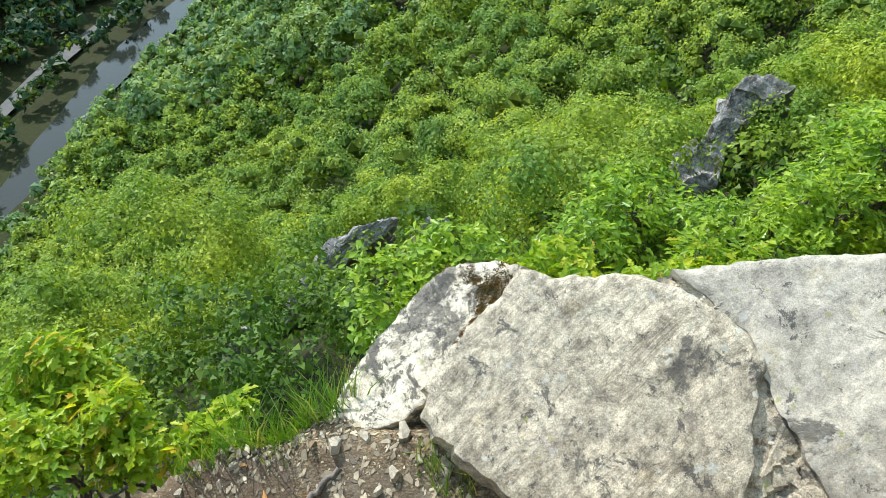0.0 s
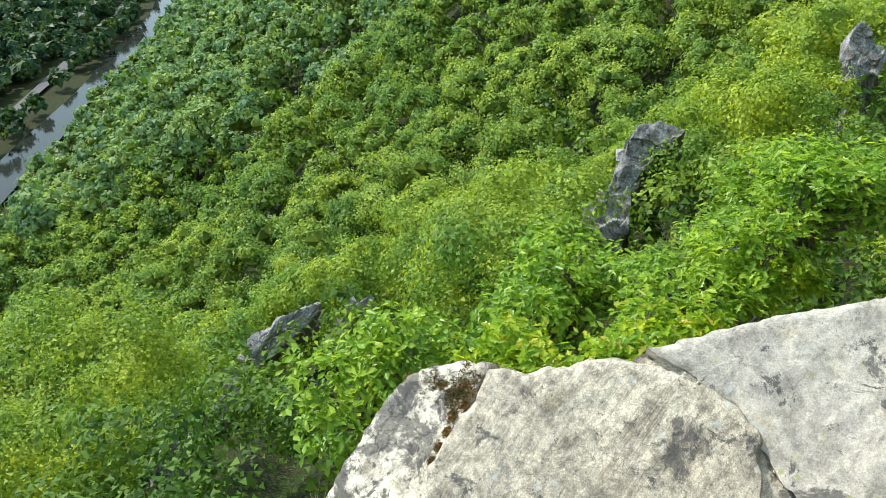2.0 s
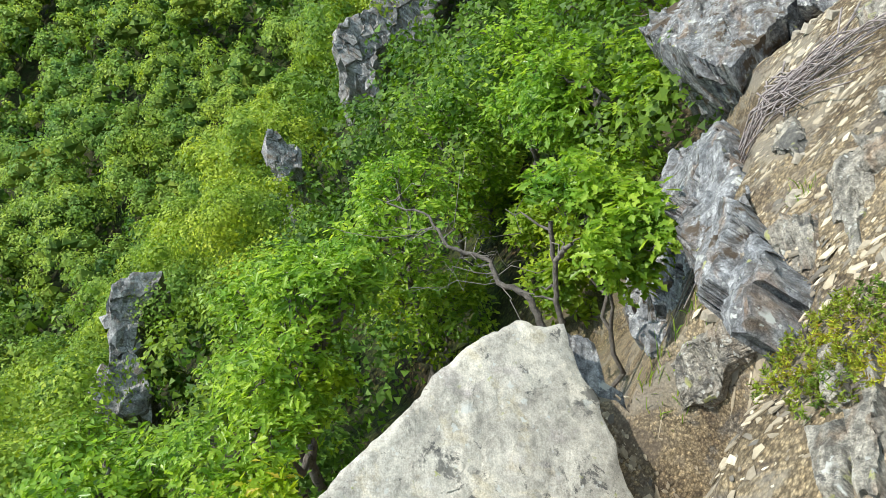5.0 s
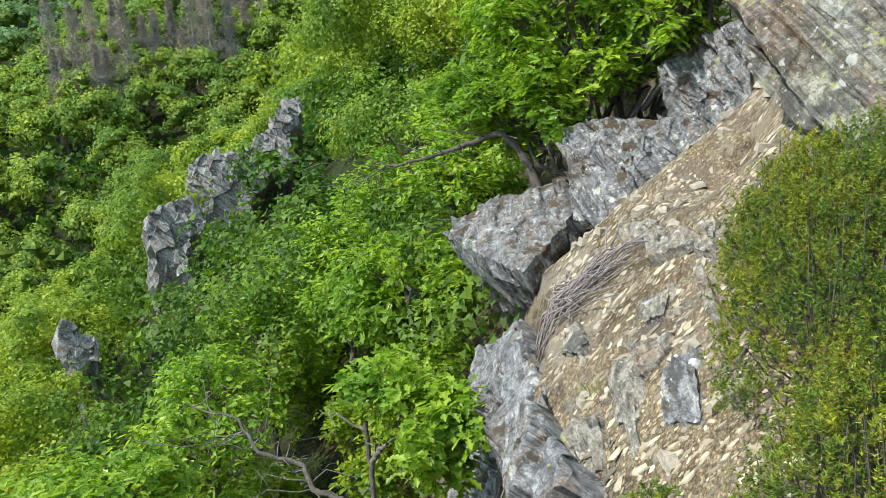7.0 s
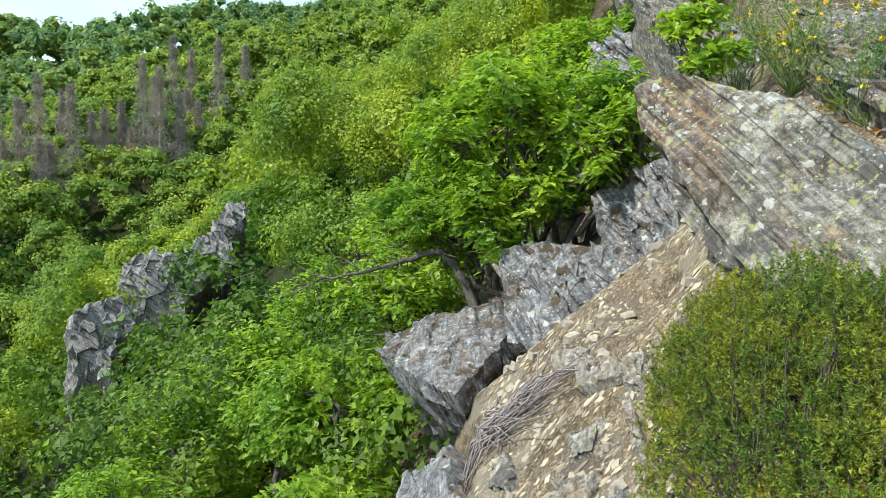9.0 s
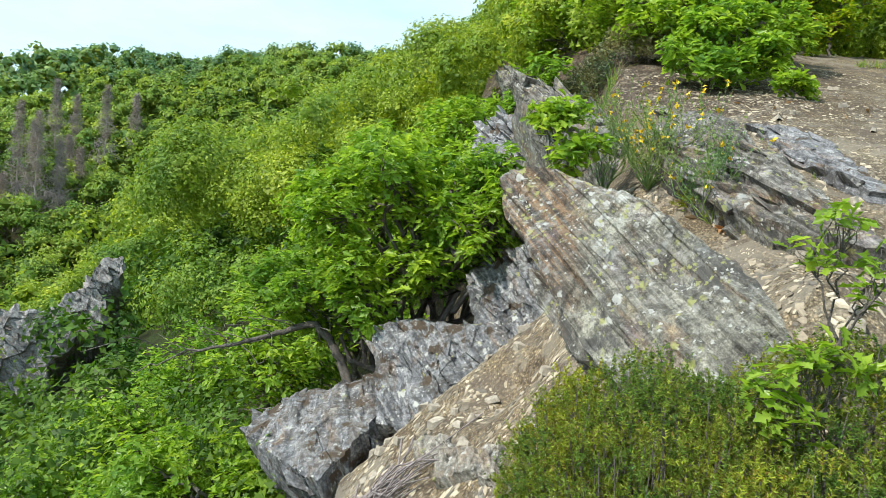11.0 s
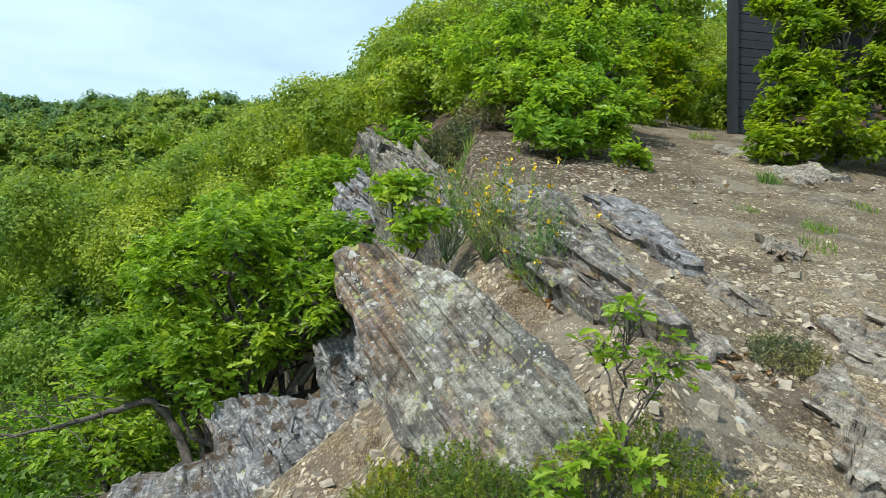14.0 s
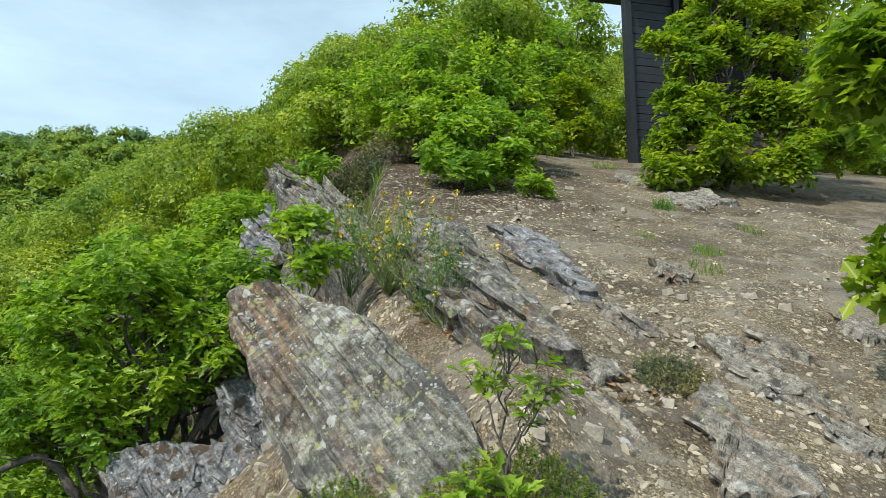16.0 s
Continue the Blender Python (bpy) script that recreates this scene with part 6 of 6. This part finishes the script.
# ---------------------------------------------------------------- dead wood
def branch(name, pts, r0, r1, seed, label, twigs=10, spread=0.25, material=None):
    rg = np.random.default_rng(seed)
    p = np.array(pts, float)
    t = np.linspace(0, len(p) - 1, 4 * len(p))
    path = np.stack([np.interp(t, np.arange(len(p)), p[:, k]) for k in range(3)], 1) + rg.normal(size=(len(t), 3)) * 0.008
    v, f = tube(path, r0, r1, 7)
    root = new(name, mesh_np(name, v, f, material or M_DEADWOOD, True))
    for _ in range(twigs):
        a = path[int(rg.integers(len(path) // 3, len(path)))]
        b = a + rg.normal(size=3) * spread * np.array((1, 1, 0.5)) + np.array((-0.05, 0, 0.05))
        v, f = tube(limb(rg, a, b, 6, 0.1), r1 * 0.7, r1 * 0.2, 4)
        child("twig", mesh_np("twig", v, f, M_DEADWOOD, True), root)
    return tagged(root, label, "branch")


branch("dead_branch", [(-2.5, 5.3, -1.6), (-2.72, 5.42, -1.13), (-2.8, 5.4, -0.98), (-2.98, 5.36, -0.78), (-3.18, 5.26, -0.86), (-3.4, 5.14, -0.94), (-3.58, 5.05, -1.0), (-4.0, 4.95, -1.1)], 0.048, 0.009, 501, "bare crooked oak limb reaching over the drop", 22, 0.3, M_BARK)
branch("dead_branch", [(-2.3, 5.7, -1.4), (-2.7, 5.9, -1.5), (-3.2, 6.0, -1.6), (-3.7, 5.9, -1.7)], 0.035, 0.01, 502, "thin bare limb behind the ledge", 12)
branch("dead_sapling", [(-2.85, 3.0, -3.4), (-2.9, 3.05, -3.0), (-2.95, 3.1, -2.75), (-2.98, 3.12, -2.45)], 0.022, 0.016, 503, "broken grey stem in the cleft", 3, 0.12, M_BARK)
branch("dead_branch", [(-2.92, 3.08, -2.72), (-2.85, 3.05, -2.62), (-2.75, 3.0, -2.5)], 0.02, 0.012, 504, "forked broken stub of a grey stem", 3, 0.1)
branch("dead_branch", [(-2.95, 2.95, -3.2), (-3.08, 2.98, -2.98), (-3.3, 2.92, -2.93), (-3.42, 2.98, -2.78), (-3.7, 2.85, -2.72), (-3.95, 2.95, -2.55), (-4.3, 2.85, -2.5)], 0.028, 0.006, 505, "dark bare twisting limb beyond the pale slab", 26, 0.34, M_BARK)
tw = np.random.default_rng(88)
bundle = []
for _ in range(64):
    a = np.array((-1.61, 3.17, 0)) + np.array((tw.normal() * 0.085, tw.normal() * 0.08, 0))
    dirn = np.array((0.36, -0.16, 0)) * tw.uniform(0.2, 0.7) + tw.normal(size=3) * 0.09
    pts = [a + dirn * q for q in (-1, -0.3, 0.3, 1)]
    pts = [np.array((p[0], p[1], land1(p[0], p[1]) + 0.03 + tw.uniform(0, 0.1))) for p in pts]
    pts = [p + tw.normal(size=3) * 0.008 for p in pts]
    bundle.append(tube(pts, 0.0055, 0.003, 4))
heap = new("twig_bundle")
heap.location = (-1.6, 3.17, land1(-1.6, 3.17))
bpy.context.view_layer.update()
for v, f in bundle:
    child("twig", mesh_np("twig", v, f, M_TWIG, True), heap)
tagged(heap, "bundle of dry grey twigs lying on the gravel", "twigs")
tagged(branch("wood_splinter", [(-1.36, -1.33, land1(-1.36, -1.33) + 0.02), (-1.5, -1.2, land1(-1.5, -1.2) + 0.03)], 0.018, 0.012, 507, "pale splinter of bare wood on the soil", 0), category="wood")

# ---------------------------------------------------------------- dead spruces on the far slope
def dead_spruce(seed, h):
    rg = np.random.default_rng(seed)
    parts = [tube([(0, 0, 0), (0.05, 0, h * 0.5), (0, 0.05, h)], 0.16, 0.02, 5)]
    P = []
    for _ in range(1500):
        z = rg.uniform(0.1, 1.0)
        r = (1 - z) ** 0.8 * h * 0.19 * (0.7 + 0.5 * math.sin(z * 40 + seed) * math.sin(z * 13 + seed)) + 0.1
        a = rg.uniform(0, 6.283)
        q = r * math.sqrt(rg.uniform(0.02, 1))
        P.append((q * math.cos(a), q * math.sin(a), z * h - q * 0.25))
    P = np.array(P)
    nn = rg.normal(size=P.shape)
    nn /= np.linalg.norm(nn, axis=1)[:, None]
    v, f = cards(P, nn, np.full(len(P), 0.075), rg, 17.0)
    root = new("dead_spruce")
    tv, tf = join(parts)
    child("trunk", mesh_np("trunk", tv, tf, M_DEADTREE), root)
    tagged(child("crown", mesh_np("crown", v, f, M_DEADTREE), root), kind="stuff")
    return tagged(root, "bare grey-brown dead spruce among green trees", "tree", "dead spruces")


spruces = [dead_spruce(600, 15.0), dead_spruce(601, 11.5), dead_spruce(602, 9.0)]
spots_dead = [(-72.7, 49.9), (-68.8, 49.3), (-79.0, 52.4), (-69.8, 54.0), (-68.1, 56.8), (-65.6, 58.2), (-64.3, 61.2), (-62.7, 62.7), (-63.7, 66.6), (-64.5, 71.2), (-78.3, 59.4), (-73.4, 63.8), (-77.8, 55.9), (-66.3, 78.5), (-74.0, 60.0), (-72.3, 71.3), (-73.9, 48.0), (-71.5, 52.5), (-68.8, 62.9), (-74.4, 76.8), (-90.5, 63.0), (-93.6, 61.1), (-70.3, 66.3), (-68.0, 69.3)]
for k, (x, y) in enumerate(spots_dead):
    m = Matrix.Translation((x, y, land1(x, y) + 0.3)) @ pose(0, 0, 0, 0, 0, 47 * k)
    if k < 3:
        spruces[k].matrix_world = m
    else:
        copy_thing(spruces[(k * 7) % 3], m)


# ---------------------------------------------------------------- hut
def box(bm, lo, hi, m=Matrix()):
    vs = [bm.verts.new(m @ Vector((x, y, z))) for z in (lo[2], hi[2]) for y in (lo[1], hi[1]) for x in (lo[0], hi[0])]
    for q in ((0, 2, 3, 1), (4, 5, 7, 6), (0, 1, 5, 4), (1, 3, 7, 5), (3, 2, 6, 7), (2, 0, 4, 6)):
        bm.faces.new([vs[i] for i in q])


hut = new("hut")
hut.matrix_world = Matrix.Translation((3.05, 11.1, 2.75)) @ pose(0, 0, 0, 0, 0, 14)
bpy.context.view_layer.update()
HM = hut.matrix_world.copy()
bm = bmesh.new()
box(bm, (0, 0.06, -0.6), (0.9, 0.12, 3.3), HM)
part("front_wall", bm, M_TARRED, hut)
# Inner walls carry the near-black shade colour, as does the floor below.
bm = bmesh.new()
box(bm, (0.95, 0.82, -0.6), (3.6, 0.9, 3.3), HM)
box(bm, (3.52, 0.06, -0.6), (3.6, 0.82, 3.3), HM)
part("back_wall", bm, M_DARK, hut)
bm = bmesh.new()
box(bm, (-0.22, -0.3, 3.3), (4.0, 0.9, 3.45), HM)
part("roof", bm, M_ROOF, hut, "flat dark roof with a wide eave")
bm = bmesh.new()
box(bm, (-0.24, -0.34, 3.23), (4.02, -0.3, 3.48), HM)
part("fascia", bm, M_ROOF, hut)
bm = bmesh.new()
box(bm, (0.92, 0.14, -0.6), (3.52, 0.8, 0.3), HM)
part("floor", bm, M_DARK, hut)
for k in range(8):
    bm = bmesh.new()
    box(bm, (0.95, 0.0, 0.1 + k * 0.14), (3.5, 0.05, 0.1 + k * 0.14 + 0.13), HM)
    part("board", bm, M_BROWN_BOARD if k > 1 else M_TARRED, hut)
for k in range(28):
    bm = bmesh.new()
    z = -0.55 + k * 0.138
    box(bm, (0.1, 0.03 - 0.006 * (k % 2), z), (0.9, 0.055, z + 0.13), HM)
    part("board", bm, M_TARRED, hut)
for x in (0.0, 0.9, 2.3, 3.42):
    bm = bmesh.new()
    box(bm, (x, -0.04, -0.6), (x + 0.1, 0.06, 3.3), HM)
    part("post", bm, M_TARRED, hut)
tagged(hut, "dark stained wooden hut with an open front, half hidden by bushes", "hut")


# ---------------------------------------------------------------- moss on the slabs
def moss_cushion(key, spots_at, seed, label):
    """Low tufts of moss growing on a slab's face."""
    rg = np.random.default_rng(seed)
    o, n, _ = ROCKS[key]
    o, n = np.array(o), np.array(n)
    P, N = [], []
    for (x, y, r, m) in spots_at:
        c = np.array((x, y, o[2] - ((x - o[0]) * n[0] + (y - o[1]) * n[1]) / n[2]))
        d = rg.normal(size=(m, 3)) * r * 0.5 * np.array((1.3, 1, 1))
        d -= n * (d @ n)[:, None]
        edge = np.linalg.norm(d, axis=1) / r
        d = d[edge + 0.25 * np.sin(d[:, 0] * 90) * np.sin(d[:, 1] * 70) < 1.0]
        P.append(c + d + n * rg.uniform(0.0, 0.012, (len(d), 1)))
        N.append(rg.normal(size=d.shape) * 0.6 + n)
    P, N = np.concatenate(P), np.concatenate(N)
    N /= np.linalg.norm(N, axis=1)[:, None]
    v, f = cards(P, N, rg.uniform(0.004, 0.011, len(P)), rg, 1.3)
    return tagged(new("moss", mesh_np("moss", v, f, M_MOSS)), label, "moss", kind="stuff")


moss_cushion("slab_left", [(-2.317, -0.686, 0.06, 900), (-2.28, -0.601, 0.07, 1100), (-2.307, -0.523, 0.05, 700), (-2.299, -0.747, 0.04, 350), (-2.219, -0.613, 0.05, 600), (-2.241, -0.557, 0.05, 600), (-2.156, -0.628, 0.03, 300), (-2.101, -0.655, 0.025, 240), (-2.057, -0.692, 0.025, 240), (-2.013, -0.73, 0.02, 160), (-2.353, -0.815, 0.03, 200), (-2.18, -0.565, 0.03, 250)], 801, "brown and rusty moss cushion on the blotched slab")

# ---------------------------------------------------------------- fallen leaves
lv, lf = OAK_LEAF_SIMPLE
leaf_me = mesh_np("dry_leaf", lv - np.array((0.5, 0, 0)), lf, M_DRYLEAF)
lr = np.random.default_rng(91)
for cx, cy, sx, n in ((0.05, 3.92, 0.08, 16), (0.82, 3.1, 0.09, 10), (-1.35, -1.5, 0.25, 12), (1.0, 6.8, 0.6, 14)):
    for _ in range(n):
        x, y = cx + lr.normal() * sx, cy + lr.normal() * sx
        ob = new("dry_leaf", leaf_me)
        ob.location = (x, y, land1(x, y) + 0.02)
        ob.rotation_euler = (lr.normal() * 0.5, lr.normal() * 0.4, lr.uniform(0, 6.28))
        ob.scale = (0.075, 0.075, 0.09)
        tagged(ob, "curled brown oak leaf lying on the ground", "leaf", "fallen leaves")

shard_field("slate_rubble", [(-1.9, -0.3, 2.6, 4.6, 0.75), (-1.4, 0.4, 1.4, 2.8, 0.25)], 700, 0.01, 0.032, "coarser brown and tan slate rubble on the gravel slope")
